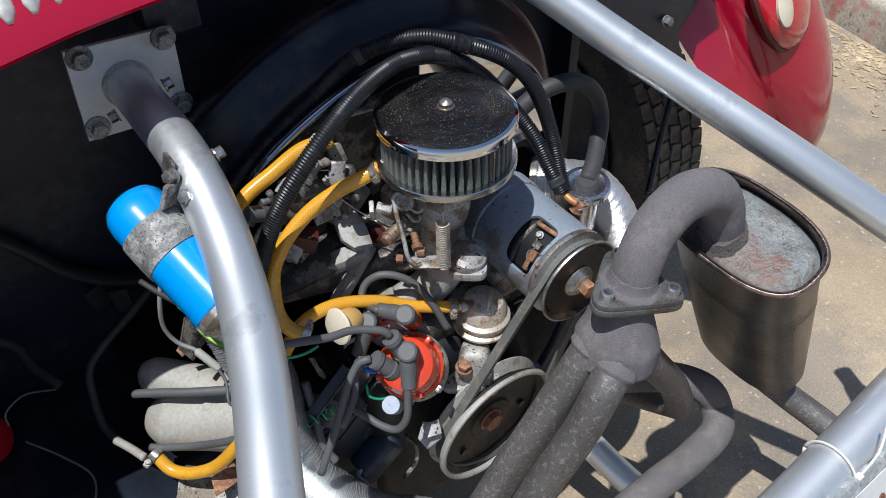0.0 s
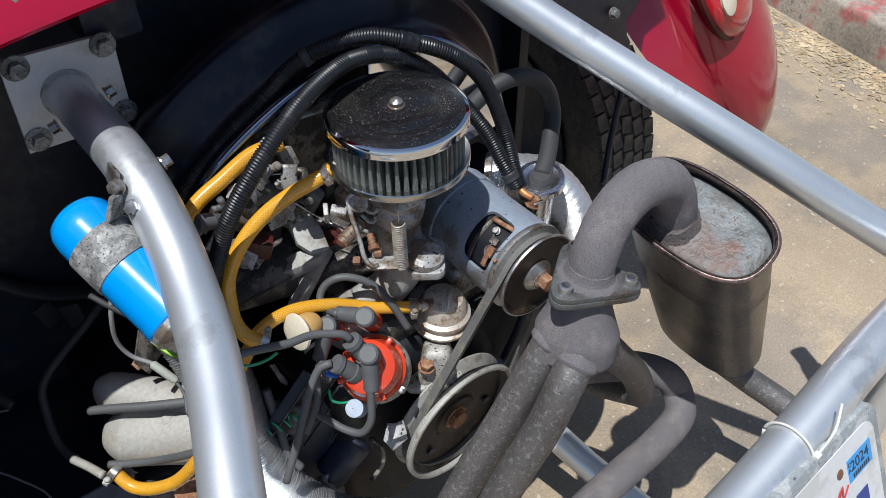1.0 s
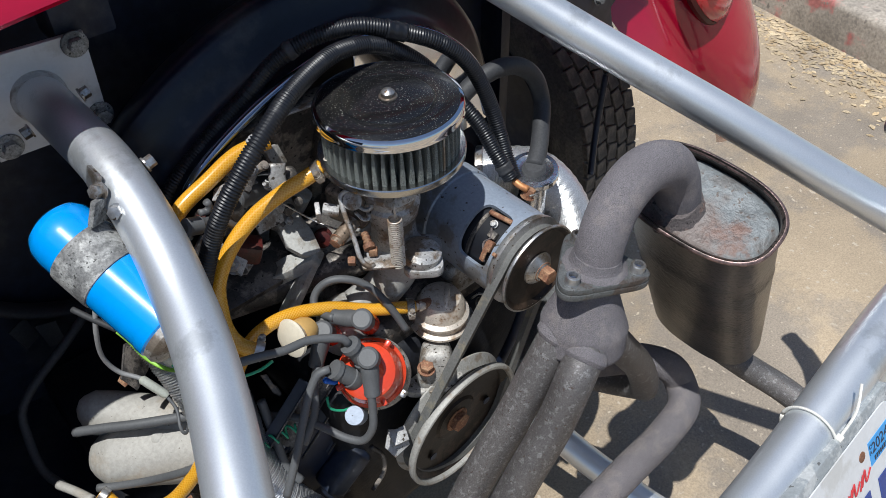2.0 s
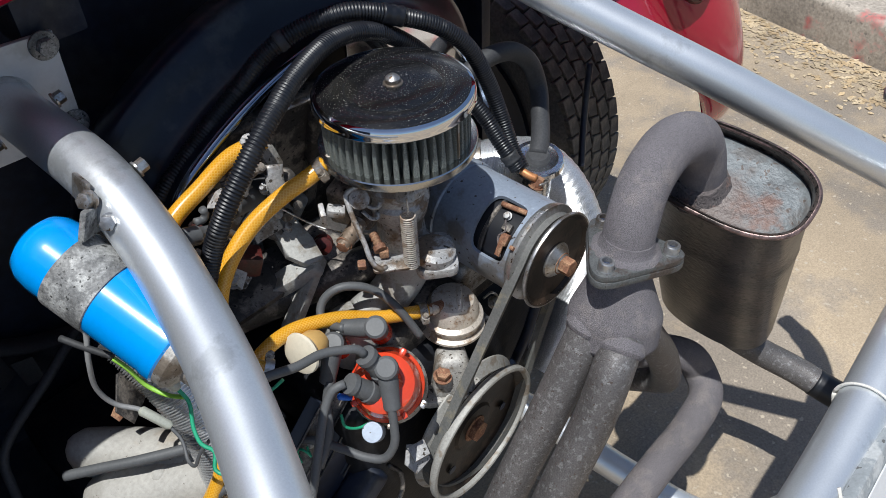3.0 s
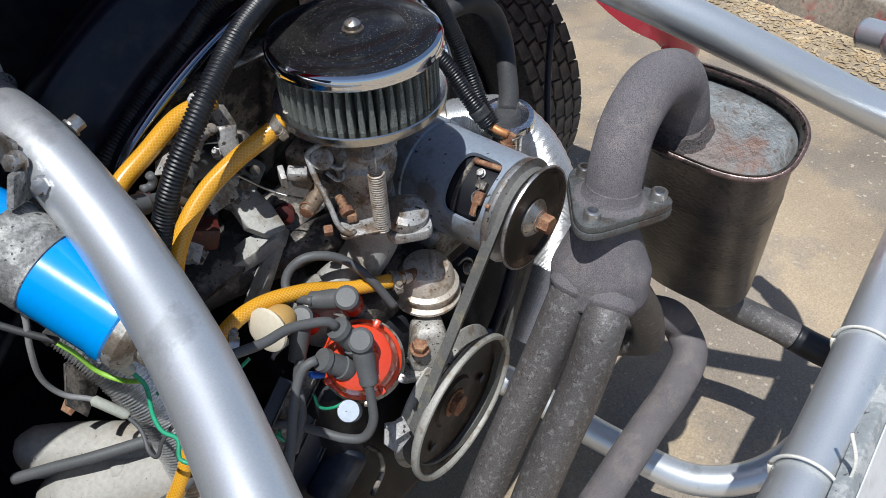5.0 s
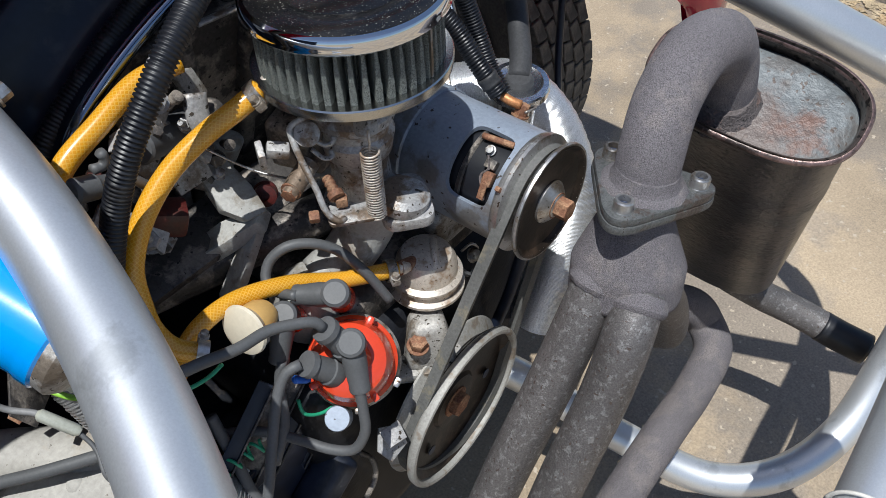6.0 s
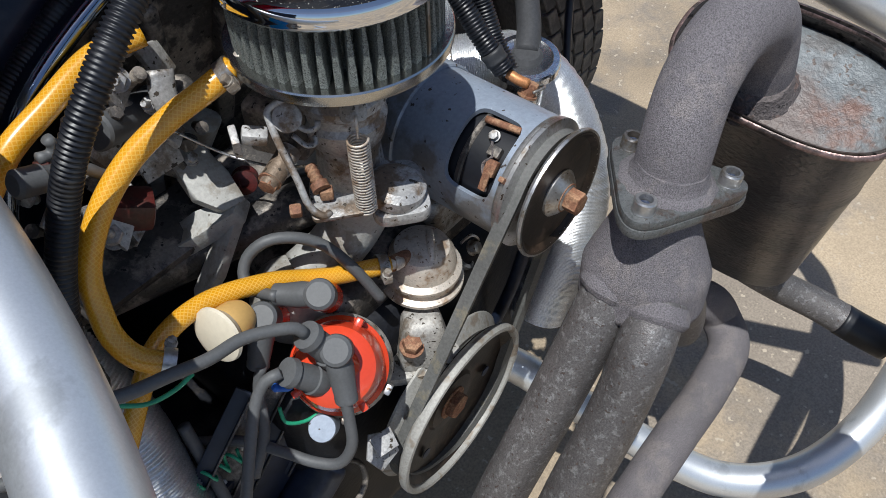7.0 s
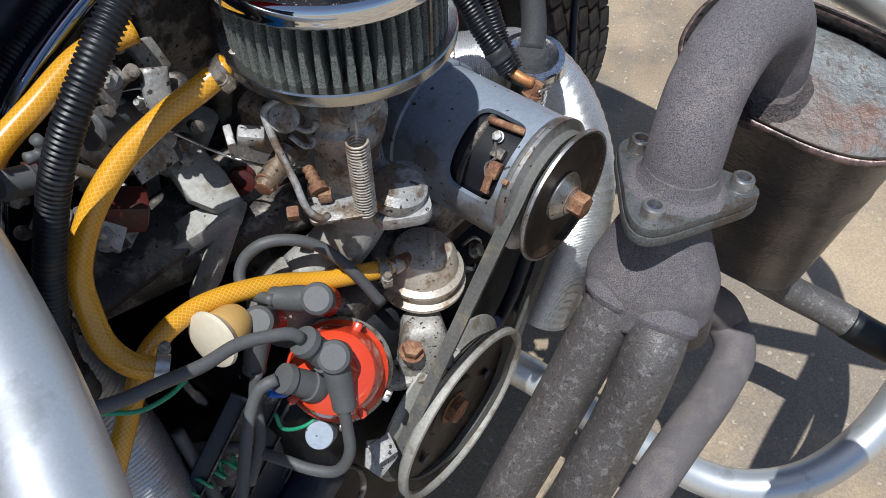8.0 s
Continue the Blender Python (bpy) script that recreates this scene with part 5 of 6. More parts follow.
    for at, way in ((V(0.0185, -0.0990, 0.6555), V(0.020, -0.001, 0.030)), (V(0.0190, -0.1305, 0.6515), V(0.022, 0.006, 0.020)), (V(0.0715, -0.115, 0.633), V(-0.019, 0.003, 0.033))):
        part("weld", lathe("weld", [(0.0184, -0.005), (0.0208, -0.003), (0.0222, 0.000), (0.0215, 0.005), (0.0190, 0.010)], at, way, 44, wave=lambda a, h: 1 + 0.012 * math.sin(13 * a) + 0.01 * math.sin(29 * a)), M_EXHAUST, o, "lumpy weld bead")
    way = seat.to_3x3() @ V(0, 0, 1)
    for b in bolts:
        part("bolt", capscrew("bolt", seat @ V(b.x, b.y, 0.006), way, 0.0068, 0.0085), M_STEEL, fl, "socket-head steel bolt")
        # dark hexagon paints the shade down in the socket
        part("socket", plate("socket", [(0.0036 * math.cos(math.pi / 3 * i), 0.0036 * math.sin(math.pi / 3 * i)) for i in range(6)], 0.0006, seat @ Matrix.Translation((b.x, b.y, 0.0103)), 0), M_INK_SHADE, fl, "hexagon socket painted dark for its shade")
    return o


exhaust_header()


def muffler():
    o = thing("muffler", (0.32, -0.09, 0.35), "scorched oval steel muffler with blistered silver top", "muffler")
    part("inlet_pipe", sweep("inlet_pipe", [(0.0525, -0.104, 0.722), (0.0605, -0.101, 0.750), (0.082, -0.096, 0.779), (0.114, -0.096, 0.797), (0.144, -0.100, 0.792), (0.164, -0.101, 0.769), (0.173, -0.103, 0.742), (0.178, -0.103, 0.720)], 0.0220, 36, 0.005), M_EXHAUST, o, "rough grey bent inlet pipe")
    part("weld", lathe("weld", [(0.022, -0.006), (0.0325, -0.001), (0.0285, 0.003), (0.0245, 0.008), (0.0215, 0.014)], (0.1735, -0.103, 0.7270), (-0.4186, -0.125, 1), 56, wave=lambda a, h: 1 + 0.018 * math.sin(7 * a + 1) + 0.014 * math.sin(17 * a) + 0.01 * math.sin(31 * a)), M_BURNT, o, "rusty burnt weld fillet")
    c0, c1 = V(0.1802, -0.1229, 0.7440), V(0.3858, -0.0816, 0.3720)
    n = 96
    up = V(-0.4186, -0.125, 1.0).normalized()
    e1 = V(0, 1, 0).cross(up).normalized()
    e2 = up.cross(e1)

    def ring(c, k, lift=0.0):
        out = []
        for j in range(n):
            a = 2 * math.pi * j / n
            ca, sa = math.cos(a), math.sin(a)
            u, v = 0.0794 * math.copysign(abs(ca) ** 0.75, ca) * k, 0.0465 * math.copysign(abs(sa) ** 0.75, sa) * k
            x, y = u * math.cos(1.5976) - v * math.sin(1.5976), u * math.sin(1.5976) + v * math.cos(1.5976)
            out.append(c + e1 * x + e2 * y + up * lift)
        return out

    verts, faces = [], []

    def at(t):
        return c0.lerp(c1, t)

    levels = [(at(0.97), 0.83), (at(1.0), 0.87), (at(0.99), 0.93), (at(0.975), 0.955), (at(0.60), 0.965), (at(0.30), 0.968), (at(0.285), 0.976), (at(0.27), 0.966), (at(0.040), 0.965), (at(0.034), 0.985), (at(0.024), 1.005), (at(0.010), 1.012), (at(0.0), 1.008), (at(-0.005), 0.992), (at(-0.002), 0.970), (at(0.010), 0.955), (at(0.070), 0.945)]
    for c, k in levels:
        verts += ring(c, k)
    for i in range(len(levels) - 1):
        for j in range(n):
            j2 = (j + 1) % n
            faces.append((i * n + j, i * n + j2, (i + 1) * n + j2, (i + 1) * n + j))
    faces.append(tuple(reversed(range(n))))
    part("shell", sharpen(mesh_of("shell", verts, faces), 50), M_MUFFLER, o)
    lip = ring(at(0.006), 1.003)
    part("rolled_rim", sweep("rolled_rim", lip + lip[:2], 0.0032, 10, raw=True), M_ROLLED, o, "heat-browned rolled rim")
    # the cap sits below the rolled rim, dented and blistered
    verts, ks = [], (0.95, 0.90, 0.80, 0.65, 0.5, 0.35, 0.2, 0.08)
    for i, k in enumerate(ks):
        for p in ring(at(0.042), k, 0.005 * min(1, i / 2)):
            verts.append(p + up * (0.0018 * noise.noise(p * 30) + 0.0008 * noise.noise(p * 110)))
    faces = [(i * n + j, i * n + (j + 1) % n, (i + 1) * n + (j + 1) % n, (i + 1) * n + j) for i in range(len(ks) - 1) for j in range(n)] + [tuple(range((len(ks) - 1) * n, len(ks) * n))]
    part("end_cap", mesh_of("end_cap", verts, faces), M_MUFTOP, o, "blistered silver end cap with rust")
    part("tail_pipe", sweep("tail_pipe", [(0.372, -0.084, 0.372), (0.3806, -0.0937, 0.3525), (0.4156, -0.1437, 0.3074), (0.4336, -0.1948, 0.2889), (0.4395, -0.228, 0.2795)], 0.0195, 28), M_EXHAUST_PALE, o, "short scuffed tail pipe")
    part("tip", sweep("tip", [(0.4385, -0.222, 0.2810), (0.4422, -0.2444, 0.2749), (0.4485, -0.281, 0.2675)], 0.0202, 28), M_CONDUIT, o, "sooty black pipe tip")
    return o


muffler()


# ---- hoses ----
def hose(name, pts, r, material, label, category="hose", **kw):
    return solo(name, sweep(name, pts, r, 22, 0.003, **kw), material, label, category)


def fuel_hose(pts, r, label):
    o = thing("fuel_hose", pts[0], label, "hose", "fuel hoses")
    part("tube", sweep("tube", pts, r, 24, 0.003), M_HOSE, o)
    a = V(pts[0])
    w = (a - V(pts[1])).normalized()
    part("barb", lathe("barb", [(r * 0.62, -0.006), (r * 0.62, 0.004), (r * 0.8, 0.0045), (r * 0.8, 0.007), (r * 0.5, 0.012)], a, w, 20), M_PUMP, o, "brassy hose barb")


fuel_hose([(-0.079, 0.118, 0.786), (-0.0966, 0.1215, 0.7795), (-0.1199, 0.1290, 0.7700), (-0.151, 0.1345, 0.7550), (-0.1807, 0.1320, 0.7355), (-0.2021, 0.1255, 0.7110), (-0.2096, 0.1170, 0.6900), (-0.2137, 0.1060, 0.6735), (-0.2102, 0.0937, 0.6600), (-0.1985, 0.0810, 0.6520)], 0.0075, "yellow braided fuel hose with a steel clamp")
fuel_hose([(-0.0279, 0.0591, 0.6042), (-0.0695, 0.0787, 0.6149), (-0.1118, 0.0967, 0.6343), (-0.1556, 0.1093, 0.6432), (-0.193, 0.1058, 0.6424), (-0.2176, 0.096, 0.6287), (-0.2502, 0.0827, 0.6015), (-0.2866, 0.0819, 0.551), (-0.328, 0.0997, 0.5028), (-0.3603, 0.1278, 0.4922), (-0.3714, 0.154, 0.5064)], 0.0070, "yellow braided fuel hose sagging past the duct")
fuel_hose([(-0.222, 0.168, 0.755), (-0.1966, 0.172, 0.7728), (-0.1677, 0.1743, 0.7834), (-0.1294, 0.1783, 0.7946), (-0.100, 0.172, 0.797)], 0.0075, "yellow braided fuel hose behind the conduits")


def clamp(at, axis, r, label="steel worm-drive hose clamp"):
    o = thing("hose_clamp", at, label, "hose clamp", "hose clamps")
    part("band", lathe("band", [(r, -0.004), (r + 0.0012, -0.004), (r + 0.0012, 0.004), (r, 0.004)], at, axis, 28, close=True), M_STEEL, o)
    m = axes(at, axis)
    part("screw_housing", block("screw_housing", (0.009, 0.006, 0.007), m @ Matrix.Translation((r + 0.004, 0, 0)), 0.0015), M_CAST, o)
    part("screw", hexbolt("screw", m @ V(r + 0.004, 0.004, 0), m.to_3x3() @ V(0, 1, 0), 0.0032, 0.004), M_CAST, o)


clamp(V(-0.083, 0.118, 0.784), (-0.7, 0.4, -0.5), 0.0085)
clamp(V(-0.033, 0.0615, 0.6055), (-0.8, 0.45, 0.15), 0.0085, "rusty hose clamp on the fuel pump")
clamp(V(-0.370, 0.150, 0.504), (-0.4, 0.8, 0.4), 0.0080, "rusty hose clamp at the hose end")
clamp(V(-0.199, 0.0815, 0.6525), (0.66, -0.6, -0.4), 0.0085, "dark hose clamp at the vacuum unit")


def conduit(pts, label, tapes=()):
    o = thing("wire_conduit", pts[0], label, "wire conduit", "wire conduits")
    pitch = 0.0029

    def r(q):
        return 0.0078 + 0.0007 * (1 if (q / pitch) % 1 < 0.6 else -1.0)

    part("tube", sweep("tube", pts, r, 18, 0.00072), M_CONDUIT, o)
    c = spline(pts, 0.002)
    for k, length, mm, label2 in tapes:
        i = int(k * len(c))
        part("tape", sweep("tape", c[i:i + max(4, int(length / 0.002))], lambda q: 0.0093 + 0.0004 * math.sin(q * 700), 18, raw=True), mm, o, label2)


conduit([(-0.2458, 0.2069, 0.6799), (-0.228, 0.2112, 0.7149), (-0.189, 0.2132, 0.7623), (-0.1345, 0.2122, 0.8017), (-0.0903, 0.2089, 0.8299), (-0.0605, 0.2030, 0.8530), (-0.0272, 0.1883, 0.8691), (0.0115, 0.1704, 0.8738), (0.0481, 0.1534, 0.8615), (0.085, 0.1364, 0.8420), (0.1104, 0.1255, 0.8160), (0.1301, 0.1180, 0.7759), (0.1385, 0.1060, 0.7350), (0.1365, 0.0880, 0.7020), (0.1310, 0.0690, 0.6850)], "black corrugated wire conduit looping over the air filter", ((0.44, 0.010, M_RUBBER, "scuffed tape"), (0.60, 0.022, M_CONDUIT, "loose glossy black tape")))
conduit([(-0.236, 0.110, 0.640), (-0.2335, 0.1150, 0.6793), (-0.2212, 0.1170, 0.7202), (-0.201, 0.1175, 0.7639), (-0.1845, 0.1135, 0.7961), (-0.1640, 0.1115, 0.8217), (-0.1275, 0.1155, 0.8520), (-0.0823, 0.1312, 0.8680), (-0.0256, 0.1500, 0.8700), (0.0255, 0.1560, 0.8540), (0.0700, 0.1530, 0.8200), (0.1000, 0.1380, 0.7780), (0.1160, 0.1120, 0.7440), (0.1210, 0.0880, 0.7120), (0.1250, 0.0700, 0.6890)], "black corrugated wire conduit behind the air filter", ((0.005, 0.020, M_RUBBER, "taped conduit end"), (0.97, 0.012, M_RUBBER, "taped conduit end")))
hose("breather_hose", [(0.115, 0.176, 0.70), (0.135, 0.175, 0.725), (0.1632, 0.1708, 0.7465), (0.1926, 0.1640, 0.7565), (0.2257, 0.1601, 0.7491), (0.2500, 0.1545, 0.7260), (0.2540, 0.1440, 0.6960), (0.2330, 0.1241, 0.6790), (0.206, 0.1020, 0.6690), (0.186, 0.0900, 0.6620)], 0.0108, M_RUBBER, "thick black rubber breather hose")


def left_duct():
    pts = [(-0.255, 0.205, 0.665), (-0.246, 0.165, 0.628), (-0.240, 0.125, 0.575), (-0.2480, 0.084, 0.507), (-0.236, 0.050, 0.448), (-0.198, 0.012, 0.389), (-0.13, -0.02, 0.34)]
    o = thing("heater_duct", (-0.23, 0.08, 0.40), "crinkled silver corrugated foil heater duct", "duct", "heater ducts")
    rng = random.Random(3)
    jitter = [rng.uniform(0.6, 1.4) for _ in range(400)]
    part("hose", sweep("hose", pts, lambda s: 0.033 + 0.0012 * jitter[int(s / 0.0028) % 400] * math.sin(s * 2244), 44, 0.0005), M_FOIL, o)
    part("band_clamp", lathe("band_clamp", [(0.0345, -0.005), (0.0355, -0.004), (0.0355, 0.004), (0.0345, 0.005)], pts[0], V(pts[1]) - V(pts[0]), 48, close=True), M_STEEL, o, "steel band clamp")


left_duct()


def moulded_duct():
    o = thing("moulded_duct", (-0.33, 0.15, 0.51), "pale grey moulded air duct in two bulging lobes", "air duct")
    part("lobe", sweep("lobe", [(-0.350, 0.234, 0.538), (-0.343, 0.231, 0.537), (-0.322, 0.216, 0.531), (-0.294, 0.189, 0.522), (-0.264, 0.148, 0.517), (-0.236, 0.106, 0.512)], lambda q: 0.006 + 0.0165 * min(1, q / 0.016) ** 0.5 + 0.05 * min(q, 0.12), 36, 0.003), M_DUCT, o)
    part("lobe", sweep("lobe", [(-0.360, 0.206, 0.499), (-0.354, 0.201, 0.499), (-0.331, 0.183, 0.499), (-0.298, 0.158, 0.502), (-0.262, 0.126, 0.506), (-0.240, 0.100, 0.512)], lambda q: 0.006 + 0.0275 * min(1, q / 0.028) ** 0.5 + 0.03 * min(q, 0.12), 36, 0.003), M_DUCT, o)
    part("boss", lathe("boss", [(0.008, -0.012), (0.0075, 0.004), (0.005, 0.006), (0.001, 0.0065)], (-0.300, 0.152, 0.533), (-0.1, -0.5, 0.85), 20), M_DUCT, o)
    return o


moulded_duct()
hose("vacuum_pipe", [(-0.362, 0.208, 0.545), (-0.336, 0.184, 0.553), (-0.312, 0.162, 0.559), (-0.246, 0.112, 0.570)], 0.0050, M_LEAD, "stiff grey rubber pipe lying over the duct")


# ---- licence plate ----
def letters(text, size, m):
    cu = bpy.data.curves.new("letters", "FONT")
    cu.body, cu.size, cu.extrude = text, size, 0.0002
    ob = bpy.data.objects.new("letters", cu)
    scene.collection.objects.link(ob)
    bpy.context.view_layer.update()
    me = bpy.data.meshes.new_from_object(ob.evaluated_get(bpy.context.evaluated_depsgraph_get()))
    bpy.data.objects.remove(ob)
    me.transform(m)
    return me


def licence_plate():
    o = thing("licence_plate", (0.065, -0.36, 0.59), "white licence plate in a grey frame with a blue sticker", "licence plate")
    m = Matrix.Translation((0.192, -0.337, 0.642)) @ Matrix.Rotation(radians(2), 4, "Z") @ Matrix.Rotation(radians(62), 4, "X")
    corners = rounded([(0, -0.152), (0, 0), (-0.305, 0), (-0.305, -0.152)], 0.02)
    part("frame", plate("frame", [(x * 1.07 + 0.012, y * 1.12 + 0.012) for x, y in corners], 0.012, m @ Matrix.Translation((0, 0, -0.0125)), 0.003), M_PLATEFRAME, o, "scuffed grey plastic frame")
    pl = part("plate", plate("plate", corners, 0.0012, m, 0), M_PLATE, o)
    up = m @ Matrix.Translation((0, 0, 0.0012))
    st = part("sticker", plate("sticker", [(-0.050, -0.044), (-0.010, -0.044), (-0.010, -0.019), (-0.050, -0.019)], 0.0005, up, 0), M_STICKER, pl, "blue year sticker")
    part("year", letters("2024", 0.0155, up @ Matrix.Translation((-0.0455, -0.0335, 0.0006))), M_INK_SHADE, st, "dark year figures")
    part("letter", letters("C", 0.006, up @ Matrix.Translation((-0.0495, -0.0265, 0.0006))), M_INK_SHADE, st)
    part("letter", letters("A", 0.006, up @ Matrix.Translation((-0.0495, -0.0325, 0.0006))), M_INK_SHADE, st)
    for k in range(8):
        part("bar", block("bar", (0.0022, 0.0042, 0.0004), up @ Matrix.Translation((-0.042 + 0.0036 * k, -0.0395, 0.0007)), 0), M_INK_SHADE, st)
    # the red script as pen strokes, and the navy figures as bars
    for k in range(7):
        x = -0.185 + 0.020 * k
        part("stroke", sweep("stroke", [up @ V(x - 0.010, -0.052, 0.0008), up @ V(x - 0.002, -0.040, 0.0008), up @ V(x - 0.006, -0.050, 0.0008), up @ V(x + 0.002, -0.038, 0.0008), up @ V(x + 0.002, -0.050, 0.0008), up @ V(x + 0.012, -0.042, 0.0008)], 0.0013, 8, 0.001, flat=0.3, up=m.to_3x3() @ V(0, 0, 1)), M_REDINK, pl, "red script stroke")
    for k in range(7):
        part("bar", block("bar", (0.020, 0.062, 0.0006), up @ Matrix.Translation((-0.250 + 0.036 * k, -0.094, 0.0005)), 0.0002, 1), M_BLUEINK, pl, "navy figure bar")
    part("slot", lathe("slot", [(0.005, 0.0), (0.005, 0.0006)], up @ V(-0.062, -0.024, 0), m.to_3x3() @ V(0, 0, 1), 16), M_RUST, pl, "rusty bolt hole")
    return o


licence_plate()


# ---- wires and small fittings ----
def wire(name, pts, r, material, label, category="wire"):
    return solo(name, sweep(name, pts, r, 10, 0.003), material, label, category)


wire("grey_wire", [(-0.300, 0.155, 0.752), (-0.301, 0.15, 0.739), (-0.310, 0.145, 0.714), (-0.314, 0.146, 0.682), (-0.308, 0.141, 0.661), (-0.295, 0.127, 0.652), (-0.287, 0.110, 0.640)], 0.0022, M_GREYWIRE, "dusty grey wire hanging below the oil filter")
wire("black_wire", [(-0.285, 0.107, 0.637), (-0.284, 0.095, 0.628), (-0.290, 0.080, 0.620), (-0.290, 0.068, 0.625), (-0.283, 0.063, 0.642), (-0.271, 0.055, 0.660)], 0.0016, M_LEAD, "thin dark wire in a loop over the duct")
wire("lime_wire", [(-0.298, 0.122, 0.725), (-0.294, 0.113, 0.717), (-0.289, 0.104, 0.699), (-0.282, 0.089, 0.693), (-0.275, 0.071, 0.699)], 0.0019, M_LIMEWIRE, "lime green wire below the oil filter")
wire("green_wire", [(-0.277, 0.076, 0.708), (-0.275, 0.068, 0.696), (-0.283, 0.056, 0.680), (-0.285, 0.046, 0.672), (-0.281, 0.037, 0.667), (-0.288, 0.029, 0.658), (-0.284, 0.021, 0.655), (-0.280, 0.028, 0.650)], 0.0016, M_GREENWIRE, "green wire wound round the yellow hose")
wire("green_wire", [(-0.262, 0.095, 0.650), (-0.240, 0.090, 0.645), (-0.222, 0.079, 0.637), (-0.204, 0.076, 0.634), (-0.190, 0.077, 0.634)], 0.0016, M_GREENWIRE, "green wire below the ignition lead")
wire("green_wire", [(-0.125, 0.046, 0.532), (-0.140, 0.050, 0.533), (-0.152, 0.054, 0.545), (-0.150, 0.060, 0.556)], 0.0015, M_GREENWIRE, "green wire at the condenser")
spiral = [V(-0.236, 0.080, 0.525).lerp(V(-0.185, 0.070, 0.527), k / 60) + V(0.0, 0.006 * math.cos(k * 0.52), 0.006 * math.sin(k * 0.52)) for k in range(61)]
solo("curled_wire", sweep("curled_wire", spiral, 0.0013, 8, raw=True), M_GREENWIRE, "bright green wire curled in a loose spiral", "wire")
wire("black_cable", [(-0.263, 0.328, 0.592), (-0.318, 0.307, 0.570), (-0.390, 0.291, 0.528), (-0.401, 0.271, 0.504), (-0.405, 0.236, 0.485), (-0.396, 0.206, 0.480)], 0.0050, M_RUBBER, "black cable down the bay wall", "cable")
wire("pale_sleeve", [(-0.400, 0.212, 0.482), (-0.390, 0.190, 0.485), (-0.381, 0.165, 0.490)], 0.0048, M_DUCT, "pale grey pipe end at the fuel hose", "pipe")
wire("grey_pipe", [(-0.371, 0.162, 0.505), (-0.355, 0.148, 0.508), (-0.325, 0.119, 0.522), (-0.291, 0.085, 0.548), (-0.265, 0.07, 0.57)], 0.0044, M_LEAD, "grey rubber pipe under the duct", "pipe")
wire("grey_rod", [(-0.204, 0.100, 0.560), (-0.208, 0.080, 0.522), (-0.212, 0.058, 0.488), (-0.206, 0.046, 0.474)], 0.0050, M_LEAD, "grey rubber tube pointing down", "tube")
wire("thin_wire", [(-0.500, 0.330, 0.455), (-0.498, 0.339, 0.466), (-0.472, 0.342, 0.480), (-0.435, 0.323, 0.485)], 0.0013, M_GREYWIRE, "thin grey wire on the bay floor")
wire("thin_wire", [(-0.49, 0.30, 0.45), (-0.46, 0.26, 0.44), (-0.44, 0.22, 0.43), (-0.46, 0.16, 0.43)], 0.0013, M_GREYWIRE, "thin dark wire on the bay floor")
wire("taped_cable", [(-0.52, 0.40, 0.56), (-0.458, 0.384, 0.525), (-0.447, 0.354, 0.505), (-0.429, 0.321, 0.490)], 0.0065, M_RUBBER, "black taped cable end", "cable")
wire("brake_rod", [(0.545, 0.262, 0.560), (0.503, 0.236, 0.482), (0.468, 0.210, 0.430)], 0.0055, M_BLACK, "thin black steel rod before the tyre", "rod")
wire("steel_cable", [(-0.316, 0.168, 0.729), (-0.308, 0.150, 0.726), (-0.297, 0.125, 0.724)], 0.0028, M_RUBBER, "black oily cable behind the filter", "cable")


def connector(at, to, r, material, label):
    a, c = V(at), V(to)
    o = thing("wire_connector", a, label, "connector", "wire connectors")
    part("sleeve", lathe("sleeve", [(r * 0.5, 0), (r, 0.002), (r, (c - a).length - 0.003), (r * 0.6, (c - a).length)], a, c - a, 16), material, o)


connector((-0.296, 0.128, 0.653), (-0.284, 0.106, 0.637), 0.0042, M_SLEEVE, "clear plastic wire sleeve")
connector((-0.285, 0.088, 0.728), (-0.276, 0.075, 0.707), 0.0045, M_SLEEVE, "clear plastic wire connector")
connector((-0.152, 0.056, 0.590), (-0.140, 0.052, 0.580), 0.0032, M_BLUEPLASTIC, "small blue wire terminal")


